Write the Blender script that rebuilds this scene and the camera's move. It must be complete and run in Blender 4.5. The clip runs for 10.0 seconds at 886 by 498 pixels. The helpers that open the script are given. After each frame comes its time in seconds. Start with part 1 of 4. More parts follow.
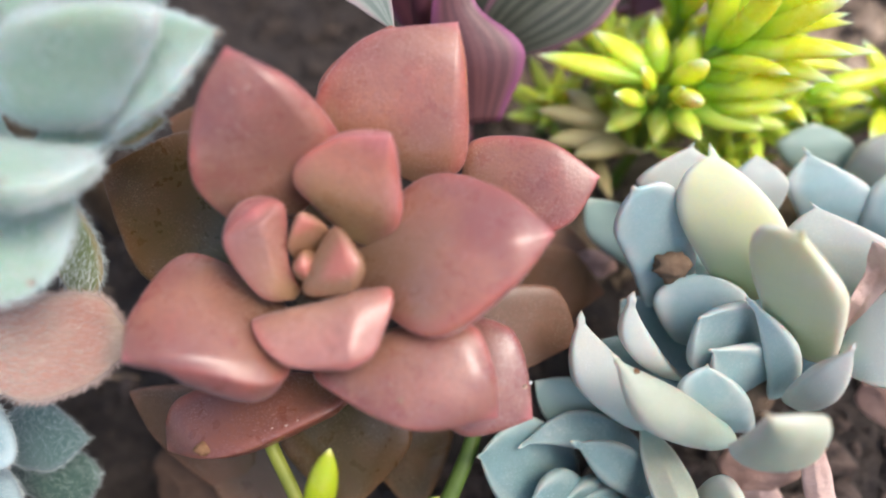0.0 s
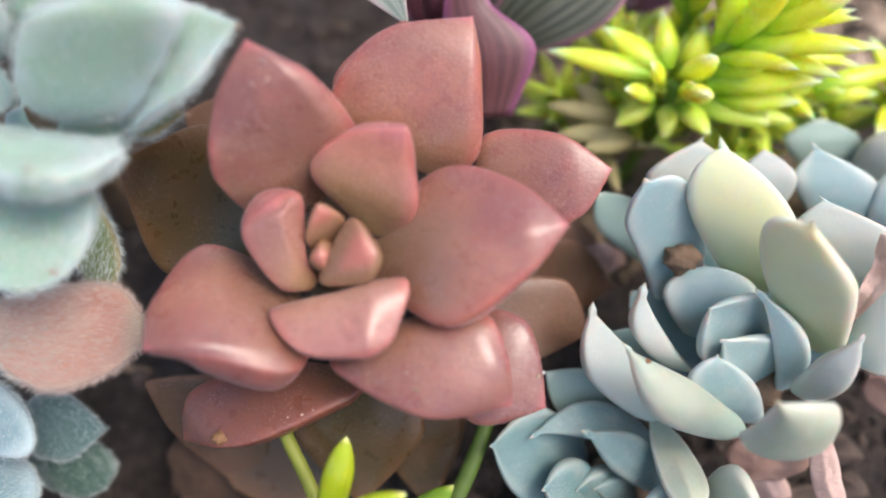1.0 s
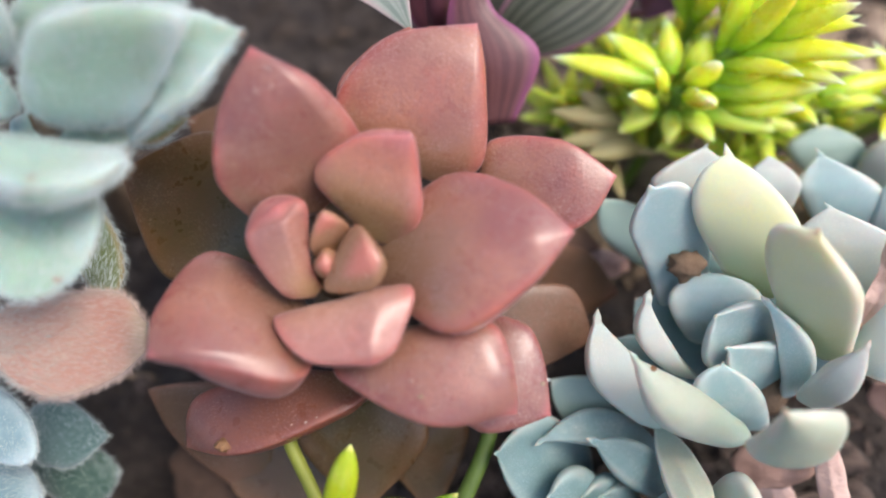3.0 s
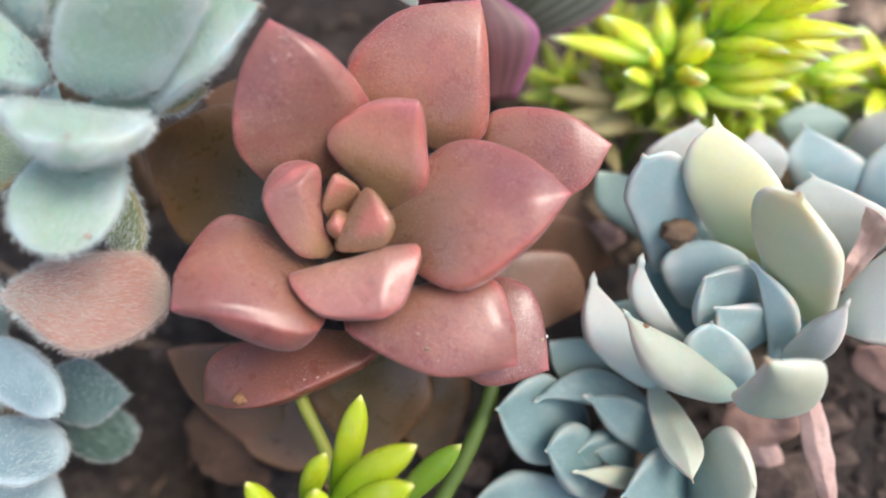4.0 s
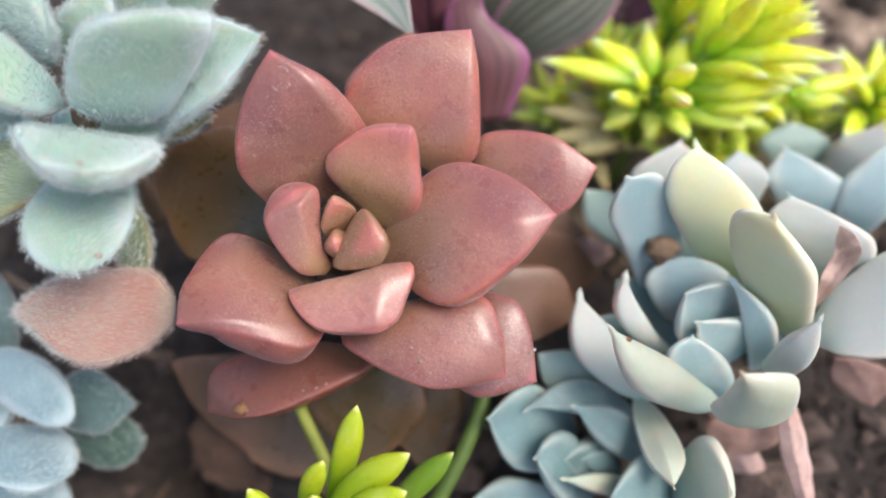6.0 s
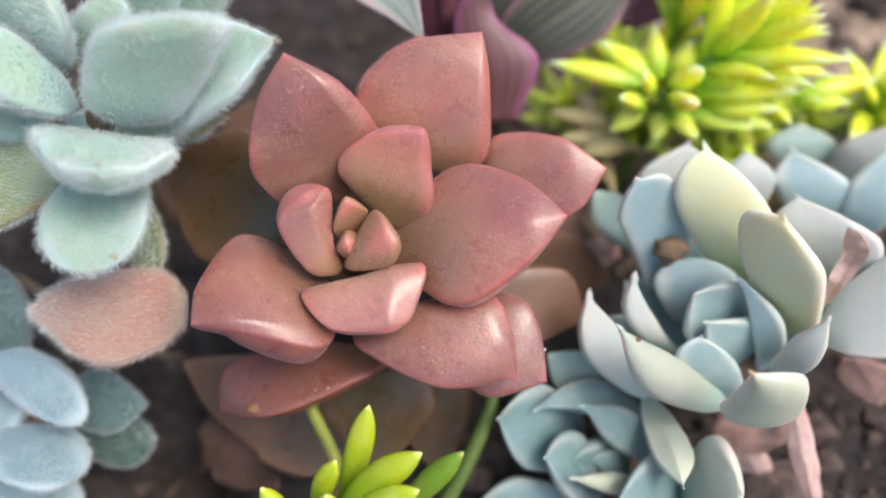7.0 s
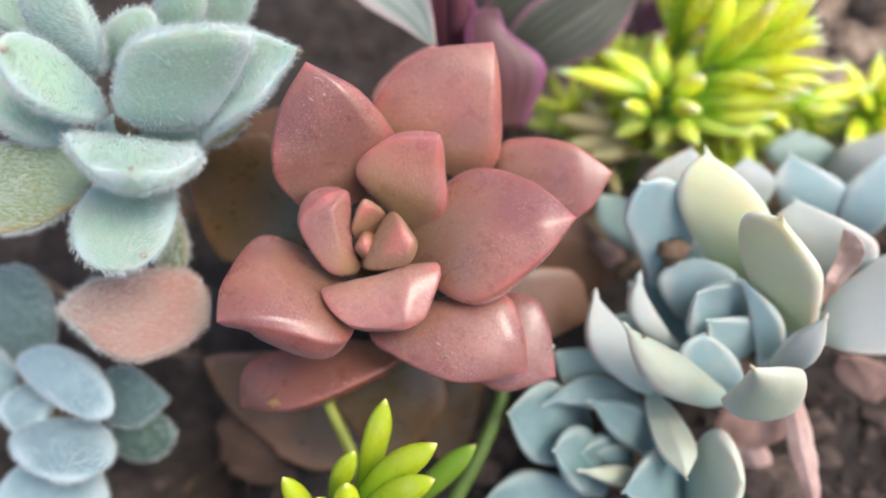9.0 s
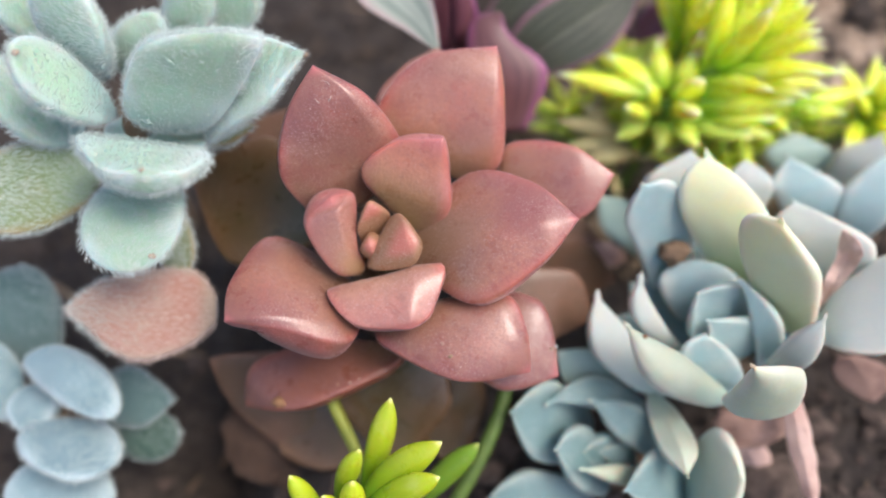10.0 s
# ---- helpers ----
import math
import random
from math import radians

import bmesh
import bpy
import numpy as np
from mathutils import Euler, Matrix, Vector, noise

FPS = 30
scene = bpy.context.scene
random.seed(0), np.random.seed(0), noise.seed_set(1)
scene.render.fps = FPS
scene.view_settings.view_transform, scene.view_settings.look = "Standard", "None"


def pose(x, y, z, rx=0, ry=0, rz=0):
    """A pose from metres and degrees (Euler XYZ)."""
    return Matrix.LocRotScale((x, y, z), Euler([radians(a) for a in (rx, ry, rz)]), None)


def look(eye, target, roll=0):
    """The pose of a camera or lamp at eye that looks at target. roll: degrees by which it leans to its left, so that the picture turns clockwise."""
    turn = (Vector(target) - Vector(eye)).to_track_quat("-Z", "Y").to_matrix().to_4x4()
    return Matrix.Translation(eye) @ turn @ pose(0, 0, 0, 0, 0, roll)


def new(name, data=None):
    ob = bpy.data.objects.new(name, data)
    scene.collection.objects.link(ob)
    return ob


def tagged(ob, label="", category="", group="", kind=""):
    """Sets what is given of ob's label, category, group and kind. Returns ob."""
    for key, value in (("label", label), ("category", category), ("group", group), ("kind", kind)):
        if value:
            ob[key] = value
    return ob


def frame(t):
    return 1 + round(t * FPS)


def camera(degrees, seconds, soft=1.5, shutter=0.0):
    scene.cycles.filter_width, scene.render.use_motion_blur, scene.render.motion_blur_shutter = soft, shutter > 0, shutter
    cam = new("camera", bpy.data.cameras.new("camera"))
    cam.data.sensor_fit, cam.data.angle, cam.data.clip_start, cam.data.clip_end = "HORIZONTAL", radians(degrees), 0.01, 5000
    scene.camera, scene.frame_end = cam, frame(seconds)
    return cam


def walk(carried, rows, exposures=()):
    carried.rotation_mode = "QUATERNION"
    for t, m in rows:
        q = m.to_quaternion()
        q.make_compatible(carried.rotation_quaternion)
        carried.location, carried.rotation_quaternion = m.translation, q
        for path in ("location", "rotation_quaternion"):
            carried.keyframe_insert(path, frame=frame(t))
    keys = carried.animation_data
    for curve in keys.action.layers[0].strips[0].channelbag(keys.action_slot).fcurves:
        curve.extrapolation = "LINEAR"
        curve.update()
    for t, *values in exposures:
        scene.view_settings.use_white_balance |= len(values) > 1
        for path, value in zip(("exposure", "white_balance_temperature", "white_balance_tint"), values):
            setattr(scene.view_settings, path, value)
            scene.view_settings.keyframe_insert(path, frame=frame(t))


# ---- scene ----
# Close view of a bed of succulents; lengths in the plant code are millimetres.
cam = camera(60.6, 10.0, soft=2.0)
cam.data.dof.use_dof = True
cam.data.dof.focus_distance = 0.147
cam.data.dof.aperture_fstop = 4.8
PATH = [
    (0, (0.00137, 0.00124, 0.18229), (0.00121, 0.08091, 0.05519), -0.28),
    (0.5, (-0.00033, 0.00191, 0.18241), (-0.00046, 0.08145, 0.05524), -0.22),
    (1, (-0.00144, -0.00100, 0.18309), (-0.00141, 0.07859, 0.05594), -0.10),
    (1.5, (-0.00100, -0.00018, 0.18259), (-0.00119, 0.07974, 0.05565), -0.26),
    (2, (-0.00202, 0.00142, 0.18106), (-0.00226, 0.08138, 0.05415), -0.27),
    (3.3, (-0.00196, -0.00291, 0.18367), (-0.00223, 0.07762, 0.05712), -0.29),
    (3.5, (-0.00336, -0.00582, 0.18412), (-0.00377, 0.07458, 0.05749), -0.34),
    (4, (-0.00283, -0.01078, 0.18642), (-0.00312, 0.06952, 0.05973), -0.21),
    (4.5, (-0.00325, -0.01053, 0.18741), (-0.00371, 0.06989, 0.06079), -0.31),
    (5, (-0.00270, -0.01031, 0.18913), (-0.00340, 0.07020, 0.06257), -0.43),
    (5.5, (-0.00064, -0.01129, 0.19222), (-0.00107, 0.06941, 0.06578), -0.23),
    (7, (-0.00321, -0.01319, 0.19493), (-0.00383, 0.06803, 0.06882), -0.35),
    (7.5, (-0.00363, -0.01401, 0.19584), (-0.00454, 0.06710, 0.06966), -0.49),
    (8, (-0.00461, -0.01860, 0.19714), (-0.00527, 0.06255, 0.07098), -0.30),
    (8.5, (-0.00524, -0.01794, 0.20014), (-0.00571, 0.06385, 0.07441), -0.24),
    (9, (-0.00594, -0.01776, 0.20001), (-0.00658, 0.06439, 0.07451), -0.31),
    (9.5, (-0.00752, -0.01812, 0.19948), (-0.00804, 0.06424, 0.07411), -0.21),
    (10, (-0.00738, -0.01928, 0.20141), (-0.00750, 0.06343, 0.07628), 0.01),
]
walk(cam, [(t, look(eye, target, roll)) for t, eye, target, roll in PATH], [(0.0, 0.76, 6500, 12), (10.0, 0.76, 6500, 12)])

# ---- light: a veiled sun high on the right, bright hazy sky ----
SUN_TURN, SUN_HEIGHT = radians(105), radians(62)
world = bpy.data.worlds.new("world")
scene.world = world
world.use_nodes = True
wn = world.node_tree.nodes
sky = wn.new("ShaderNodeTexSky")
sky.sky_type = "NISHITA"
sky.sun_disc = False
sky.sun_elevation = SUN_HEIGHT
sky.sun_rotation = SUN_TURN
sky.air_density, sky.dust_density, sky.ozone_density = 1.0, 4.0, 1.0
wn["Background"].inputs["Strength"].default_value = 0.15
world.node_tree.links.new(sky.outputs["Color"], wn["Background"].inputs["Color"])
sun = new("sun", bpy.data.lights.new("sun", "SUN"))
sun.data.energy, sun.data.angle, sun.data.color = 1.0, radians(28), (1.0, 0.95, 0.87)
toward = Vector((math.sin(SUN_TURN) * math.cos(SUN_HEIGHT), math.cos(SUN_TURN) * math.cos(SUN_HEIGHT), math.sin(SUN_HEIGHT)))
sun.matrix_world = look(toward * 3, (0, 0, 0))


# ---- materials ----
def graph(name):
    m = bpy.data.materials.new(name)
    m.use_nodes = True
    return m, m.node_tree.nodes, m.node_tree.links, m.node_tree.nodes["Principled BSDF"]


def grain(n, k, scale, detail=3.0, rough=0.55, low=0.35, high=0.65):
    """A noise of the given cycles per metre, stretched to 0..1 between low and high."""
    co = n.new("ShaderNodeTexCoord")
    tex = n.new("ShaderNodeTexNoise")
    tex.inputs["Scale"].default_value, tex.inputs["Detail"].default_value, tex.inputs["Roughness"].default_value = scale, detail, rough
    k.new(co.outputs["Object"], tex.inputs["Vector"])
    ramp = n.new("ShaderNodeMapRange")
    ramp.inputs["From Min"].default_value, ramp.inputs["From Max"].default_value = low, high
    k.new(tex.outputs["Fac"], ramp.inputs["Value"])
    return ramp.outputs["Result"]


def blend(n, k, fac, a, b, amount=1.0):
    mix = n.new("ShaderNodeMix")
    mix.data_type = "RGBA"
    if amount != 1.0:
        mul = n.new("ShaderNodeMath")
        mul.operation = "MULTIPLY"
        mul.inputs[1].default_value = amount
        k.new(fac, mul.inputs[0])
        fac = mul.outputs[0]
    k.new(fac, mix.inputs["Factor"])
    for socket, value in ((mix.inputs["A"], a), (mix.inputs["B"], b)):
        if isinstance(value, tuple):
            socket.default_value = (*value, 1.0)
        else:
            k.new(value, socket)
    return mix.outputs["Result"]


def span01(n, k, source, low, high):
    r = n.new("ShaderNodeMapRange")
    r.interpolation_type = "SMOOTHSTEP"
    r.inputs["From Min"].default_value, r.inputs["From Max"].default_value = low, high
    k.new(source, r.inputs["Value"])
    return r.outputs["Result"]


def bumped(n, k, bsdf, height, strength, distance):
    b = n.new("ShaderNodeBump")
    b.inputs["Strength"].default_value, b.inputs["Distance"].default_value = strength, distance
    k.new(height, b.inputs["Height"])
    k.new(b.outputs["Normal"], bsdf.inputs["Normal"])


def leaf_skin(name, face, patch, margin, foot, rough=0.4, flesh=0.15, dust=None, freckle=None, edge=(0.8, 1.0), tipped=(0.85, 1.0), foot_end=0.45, mottled=0.8, sheen=0.0, coat=0.0, third=None, tip_hue=None, stain=None, glow=0.6, spread=(0.15, 0.9)):
    """Succulent skin: two face colours in soft patches, pigment along margin and tip, another hue towards the foot, powder and freckles."""
    m, n, k, b = graph(name)
    uv = n.new("ShaderNodeUVMap")
    uv.uv_map = "leaf"
    sep = n.new("ShaderNodeSeparateXYZ")
    k.new(uv.outputs["UV"], sep.inputs["Vector"])
    col = blend(n, k, grain(n, k, 55, 2.0, low=0.4, high=0.62), face, patch, mottled)
    col = blend(n, k, grain(n, k, 170, 4.0, 0.6, 0.5, 0.75), col, margin, 0.35)
    if dust:
        col = blend(n, k, grain(n, k, 900, 4.0, 0.75, 0.45, 0.58), col, patch, 0.55)
    info = n.new("ShaderNodeObjectInfo")
    if third:
        own = n.new("ShaderNodeMath")
        own.operation = "MULTIPLY"
        k.new(grain(n, k, 38, 1.0, low=0.42, high=0.62), own.inputs[0])
        k.new(info.outputs["Random"], own.inputs[1])
        col = blend(n, k, own.outputs[0], col, third, 0.55)
    tone = n.new("ShaderNodeHueSaturation")
    shift = n.new("ShaderNodeMapRange")
    shift.inputs["To Min"].default_value, shift.inputs["To Max"].default_value = 0.9, 1.12
    k.new(info.outputs["Random"], shift.inputs["Value"])
    k.new(shift.outputs["Result"], tone.inputs["Value"])
    k.new(col, tone.inputs["Color"])
    col = tone.outputs["Color"]
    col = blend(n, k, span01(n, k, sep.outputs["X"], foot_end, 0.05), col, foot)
    rim = span01(n, k, sep.outputs["Y"], *edge)
    tip = span01(n, k, sep.outputs["X"], *tipped)
    soft = n.new("ShaderNodeMath")
    soft.operation = "MULTIPLY"
    k.new(rim, soft.inputs[0])
    k.new(grain(n, k, 110, 2.0, low=0.2, high=0.6), soft.inputs[1])
    col = blend(n, k, soft.outputs[0], col, margin)
    col = blend(n, k, tip, col, tip_hue or margin)
    if stain:
        worn = n.new("ShaderNodeMath")
        worn.operation = "MULTIPLY"
        k.new(grain(n, k, 85, 6.0, 0.72, 0.44, 0.58), worn.inputs[0])
        k.new(span01(n, k, sep.outputs["Y"], *spread), worn.inputs[1])
        col = blend(n, k, worn.outputs[0], col, stain, 0.5)
    if dust:
        some = n.new("ShaderNodeMath")
        some.operation = "MULTIPLY"
        k.new(grain(n, k, 3600, 2.0, low=0.58, high=0.66), some.inputs[0])
        k.new(grain(n, k, 90, 3.0, low=0.34, high=0.56), some.inputs[1])
        col = blend(n, k, some.outputs[0], col, dust, 0.48)
    if freckle:
        col = blend(n, k, grain(n, k, 420, 4.0, 0.7, 0.63, 0.74), col, freckle, 0.6)
        col = blend(n, k, grain(n, k, 130, 5.0, 0.75, 0.60, 0.72), col, freckle, 0.45)
    k.new(col, b.inputs["Base Color"])
    fine = grain(n, k, 1500, 3.0)
    r = n.new("ShaderNodeMapRange")
    r.inputs["To Min"].default_value, r.inputs["To Max"].default_value = rough - 0.06, rough + 0.12
    k.new(grain(n, k, 260, 3.0), r.inputs["Value"])
    k.new(r.outputs["Result"], b.inputs["Roughness"])
    b.inputs["Subsurface Weight"].default_value = flesh
    b.inputs["Subsurface Radius"].default_value = (0.004, 0.002, 0.0015)
    b.inputs["Subsurface Scale"].default_value = glow
    b.inputs["Sheen Weight"].default_value = sheen
    b.inputs["Sheen Tint"].default_value = (0.92, 0.88, 1.0, 1.0)
    b.inputs["Coat Weight"].default_value, b.inputs["Coat Roughness"].default_value = coat, 0.34
    bumped(n, k, b, fine, 0.4 if stain else 0.1, 0.0001)
    return m


rose = leaf_skin("rose_skin", (0.380, 0.146, 0.086), (0.236, 0.076, 0.062), (0.480, 0.105, 0.078), (0.255, 0.143, 0.072), 0.30, 0.10, (0.66, 0.48, 0.46), (0.15, 0.045, 0.05), edge=(0.72, 1.08), tipped=(0.88, 1.0), foot_end=0.62, coat=0.8, third=(0.32, 0.165, 0.11), sheen=0.15, tip_hue=(0.48, 0.13, 0.125), mottled=1.0, stain=(0.225, 0.060, 0.048))
wine = leaf_skin("wine_rose_skin", (0.336, 0.133, 0.090), (0.208, 0.076, 0.060), (0.430, 0.097, 0.078), (0.212, 0.112, 0.058), 0.30, 0.10, (0.66, 0.48, 0.46), (0.13, 0.035, 0.038), edge=(0.8, 1.06), tipped=(0.88, 1.0), foot_end=0.66, coat=0.8, sheen=0.15, tip_hue=(0.47, 0.13, 0.125), mottled=1.0, stain=(0.165, 0.042, 0.040), spread=(-0.3, 0.8))
blush = leaf_skin("blush_skin", (0.437, 0.191, 0.145), (0.324, 0.136, 0.114), (0.538, 0.142, 0.115), (0.420, 0.245, 0.120), 0.30, 0.12, (0.70, 0.54, 0.50), (0.22, 0.08, 0.07), edge=(0.72, 1.08), tipped=(0.8, 1.0), foot_end=0.68, coat=0.8, sheen=0.15, tip_hue=(0.50, 0.15, 0.14), stain=(0.30, 0.095, 0.085))
honey = leaf_skin("honey_rose_skin", (0.454, 0.157, 0.094), (0.340, 0.110, 0.074), (0.517, 0.117, 0.096), (0.290, 0.190, 0.075), 0.30, 0.12, (0.66, 0.48, 0.42), (0.18, 0.06, 0.05), edge=(0.7, 1.08), tipped=(0.66, 1.0), foot_end=0.75, coat=0.8, sheen=0.15, tip_hue=(0.47, 0.14, 0.13), stain=(0.26, 0.08, 0.07))
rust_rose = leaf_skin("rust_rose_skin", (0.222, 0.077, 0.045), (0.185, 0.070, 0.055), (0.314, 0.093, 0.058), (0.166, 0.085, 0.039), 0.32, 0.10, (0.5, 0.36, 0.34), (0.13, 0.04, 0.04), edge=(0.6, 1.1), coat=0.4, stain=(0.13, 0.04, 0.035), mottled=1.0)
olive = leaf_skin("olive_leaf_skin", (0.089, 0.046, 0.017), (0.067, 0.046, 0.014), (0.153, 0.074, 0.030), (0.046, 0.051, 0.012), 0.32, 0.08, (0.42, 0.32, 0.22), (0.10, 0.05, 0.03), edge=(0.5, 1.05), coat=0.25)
bud = leaf_skin("bud_skin", (0.315, 0.150, 0.080), (0.270, 0.150, 0.078), (0.46, 0.15, 0.11), (0.300, 0.200, 0.095), 0.32, 0.12, (0.62, 0.42, 0.36), coat=0.3, foot_end=0.8)
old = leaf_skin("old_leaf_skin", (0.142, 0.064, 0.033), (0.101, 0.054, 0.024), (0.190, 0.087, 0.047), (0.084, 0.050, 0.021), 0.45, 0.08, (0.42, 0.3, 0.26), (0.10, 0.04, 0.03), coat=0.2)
blue = leaf_skin("blue_green_skin", (0.325, 0.452, 0.468), (0.290, 0.430, 0.440), (0.580, 0.630, 0.590), (0.28, 0.42, 0.42), 0.5, 0.7, (0.58, 0.66, 0.68), None, edge=(0.45, 1.05), tipped=(0.97, 1.0), tip_hue=(0.62, 0.44, 0.30), glow=1.0)
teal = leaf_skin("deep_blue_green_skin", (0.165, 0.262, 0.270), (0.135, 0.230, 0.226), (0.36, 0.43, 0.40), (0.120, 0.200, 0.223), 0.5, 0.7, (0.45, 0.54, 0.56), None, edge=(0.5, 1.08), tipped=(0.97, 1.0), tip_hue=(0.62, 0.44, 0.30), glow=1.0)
cream = leaf_skin("cream_green_skin", (0.449, 0.489, 0.354), (0.406, 0.463, 0.377), (0.590, 0.590, 0.500), (0.36, 0.48, 0.40), 0.46, 0.7, (0.6, 0.65, 0.6), None, edge=(0.72, 1.0), tipped=(0.97, 1.0), tip_hue=(0.62, 0.44, 0.30), glow=1.0)
dusk = leaf_skin("dull_green_skin", (0.300, 0.420, 0.375), (0.255, 0.375, 0.315), (0.510, 0.570, 0.480), (0.14, 0.2, 0.15), 0.5, 0.12)
pale = leaf_skin("pale_cream_skin", (0.488, 0.509, 0.459), (0.436, 0.492, 0.476), (0.590, 0.565, 0.490), (0.42, 0.52, 0.46), 0.46, 0.7, (0.7, 0.72, 0.68), None, edge=(0.84, 1.0), tipped=(0.97, 1.0), tip_hue=(0.62, 0.44, 0.30), glow=1.0)
lemon = leaf_skin("lemon_skin", (0.660, 0.668, 0.390), (0.610, 0.640, 0.440), (0.690, 0.680, 0.560), (0.36, 0.46, 0.26), 0.46, 0.7, (0.7, 0.7, 0.55), None, edge=(0.72, 1.0), tipped=(0.97, 1.0), tip_hue=(0.62, 0.44, 0.30), glow=1.0)
fuzz = leaf_skin("felt_skin", (0.355, 0.510, 0.385), (0.405, 0.555, 0.475), (0.480, 0.590, 0.580), (0.350, 0.521, 0.517), 0.8, 0.85, None, None, edge=(0.4, 1.0), tipped=(0.955, 1.0), sheen=0.3, tip_hue=(0.46, 0.56, 0.46), glow=1.6)
fuzzy_old = leaf_skin("yellowing_felt_skin", (0.195, 0.245, 0.100), (0.170, 0.240, 0.120), (0.385, 0.304, 0.152), (0.311, 0.424, 0.289), 0.8, 0.2, None, None, edge=(0.75, 1.0), sheen=0.4)
fuzzy_pink = leaf_skin("pink_felt_skin", (0.387, 0.195, 0.151), (0.371, 0.231, 0.181), (0.403, 0.318, 0.257), (0.403, 0.318, 0.242), 0.8, 0.2, None, None, edge=(0.8, 1.0), foot_end=0.3, sheen=0.4)
fuzzb = leaf_skin("blue_felt_skin", (0.189, 0.292, 0.318), (0.224, 0.335, 0.370), (0.44, 0.56, 0.58), (0.20, 0.35, 0.39), 0.8, 0.2, None, None, edge=(0.5, 1.0), sheen=0.4)
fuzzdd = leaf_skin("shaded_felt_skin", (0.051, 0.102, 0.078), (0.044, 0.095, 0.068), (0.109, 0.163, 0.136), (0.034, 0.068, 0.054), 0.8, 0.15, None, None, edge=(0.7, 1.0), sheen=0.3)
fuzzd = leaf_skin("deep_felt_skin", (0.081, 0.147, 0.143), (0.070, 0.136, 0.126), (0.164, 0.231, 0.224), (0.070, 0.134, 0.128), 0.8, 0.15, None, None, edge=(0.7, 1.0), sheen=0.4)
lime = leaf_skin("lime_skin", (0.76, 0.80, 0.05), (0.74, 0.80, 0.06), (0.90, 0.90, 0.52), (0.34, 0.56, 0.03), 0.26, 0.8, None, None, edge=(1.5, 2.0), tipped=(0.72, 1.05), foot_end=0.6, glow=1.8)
lime_low = leaf_skin("fresh_lime_skin", (0.45, 0.54, 0.018), (0.37, 0.50, 0.018), (0.74, 0.72, 0.24), (0.19, 0.37, 0.015), 0.3, 0.4, None, None, edge=(1.5, 2.0), tipped=(0.93, 1.0), foot_end=0.7)
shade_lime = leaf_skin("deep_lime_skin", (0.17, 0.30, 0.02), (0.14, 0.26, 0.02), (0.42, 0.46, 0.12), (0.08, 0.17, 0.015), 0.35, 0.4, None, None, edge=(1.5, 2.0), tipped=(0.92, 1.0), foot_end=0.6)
far_shade_lime = leaf_skin("shaded_lime_skin", (0.52, 0.66, 0.07), (0.60, 0.66, 0.09), (0.72, 0.74, 0.26), (0.22, 0.42, 0.03), 0.32, 0.6, None, None, edge=(1.5, 2.0), tipped=(0.8, 1.0), foot_end=0.5, glow=1.2)

faded = leaf_skin("faded_finger_skin", (0.483, 0.437, 0.196), (0.414, 0.345, 0.161), (0.5, 0.42, 0.22), (0.28, 0.24, 0.09), 0.5, 0.2, None, None, edge=(1.5, 2.0), tipped=(0.9, 1.0), foot_end=0.6)


def plain(name, a, b2, scale, rough, bump=0.3, deep=0.0006, flesh=0.0, fine=900):
    m, n, k, b = graph(name)
    col = blend(n, k, grain(n, k, scale, 5.0, 0.6), a, b2)
    k.new(col, b.inputs["Base Color"])
    b.inputs["Roughness"].default_value = rough
    b.inputs["Subsurface Weight"].default_value = flesh
    b.inputs["Subsurface Radius"].default_value = (0.003, 0.002, 0.001)
    bumped(n, k, b, grain(n, k, fine, 5.0, 0.65, 0.2, 0.8), bump, deep)
    return m


hair = plain("white_hair", (0.62, 0.69, 0.67), (0.55, 0.64, 0.61), 300, 0.6, 0.0)
hair_pink = plain("pale_pink_hair", (0.62, 0.50, 0.44), (0.56, 0.43, 0.37), 300, 0.6, 0.0)
stem_bark = plain("brown_stem", (0.16, 0.10, 0.06), (0.24, 0.16, 0.10), 300, 0.85, 0.6)
green_stem = plain("green_stem_skin", (0.20, 0.33, 0.04), (0.15, 0.27, 0.035), 200, 0.45, 0.1, flesh=0.2)
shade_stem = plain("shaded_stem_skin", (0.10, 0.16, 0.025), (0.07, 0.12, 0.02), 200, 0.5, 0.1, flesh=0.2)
pale_stem = plain("yellowish_stem_skin", (0.32, 0.35, 0.05), (0.25, 0.29, 0.04), 200, 0.5, 0.1, flesh=0.2)
dry_skin = plain("dry_pink_leaf", (0.70, 0.50, 0.43), (0.48, 0.30, 0.25), 120, 0.7, 0.6, 0.0005, 0.1)
dry_dull = plain("dry_dull_leaf", (0.40, 0.25, 0.20), (0.26, 0.15, 0.12), 120, 0.75, 0.6, 0.0005, 0.05)
dry_brown = plain("dry_brown_leaf", (0.116, 0.063, 0.036), (0.066, 0.036, 0.021), 120, 0.75, 0.6, 0.0005)
rust = plain("rust_spot", (0.30, 0.16, 0.07), (0.16, 0.07, 0.03), 600, 0.6, 0.6)
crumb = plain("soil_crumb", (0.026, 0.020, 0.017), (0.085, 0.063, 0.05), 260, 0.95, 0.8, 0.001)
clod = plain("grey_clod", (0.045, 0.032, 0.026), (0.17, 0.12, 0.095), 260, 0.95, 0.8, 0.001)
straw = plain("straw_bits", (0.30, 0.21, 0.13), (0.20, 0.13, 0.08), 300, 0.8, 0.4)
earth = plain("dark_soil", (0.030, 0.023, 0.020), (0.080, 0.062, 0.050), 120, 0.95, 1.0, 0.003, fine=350)
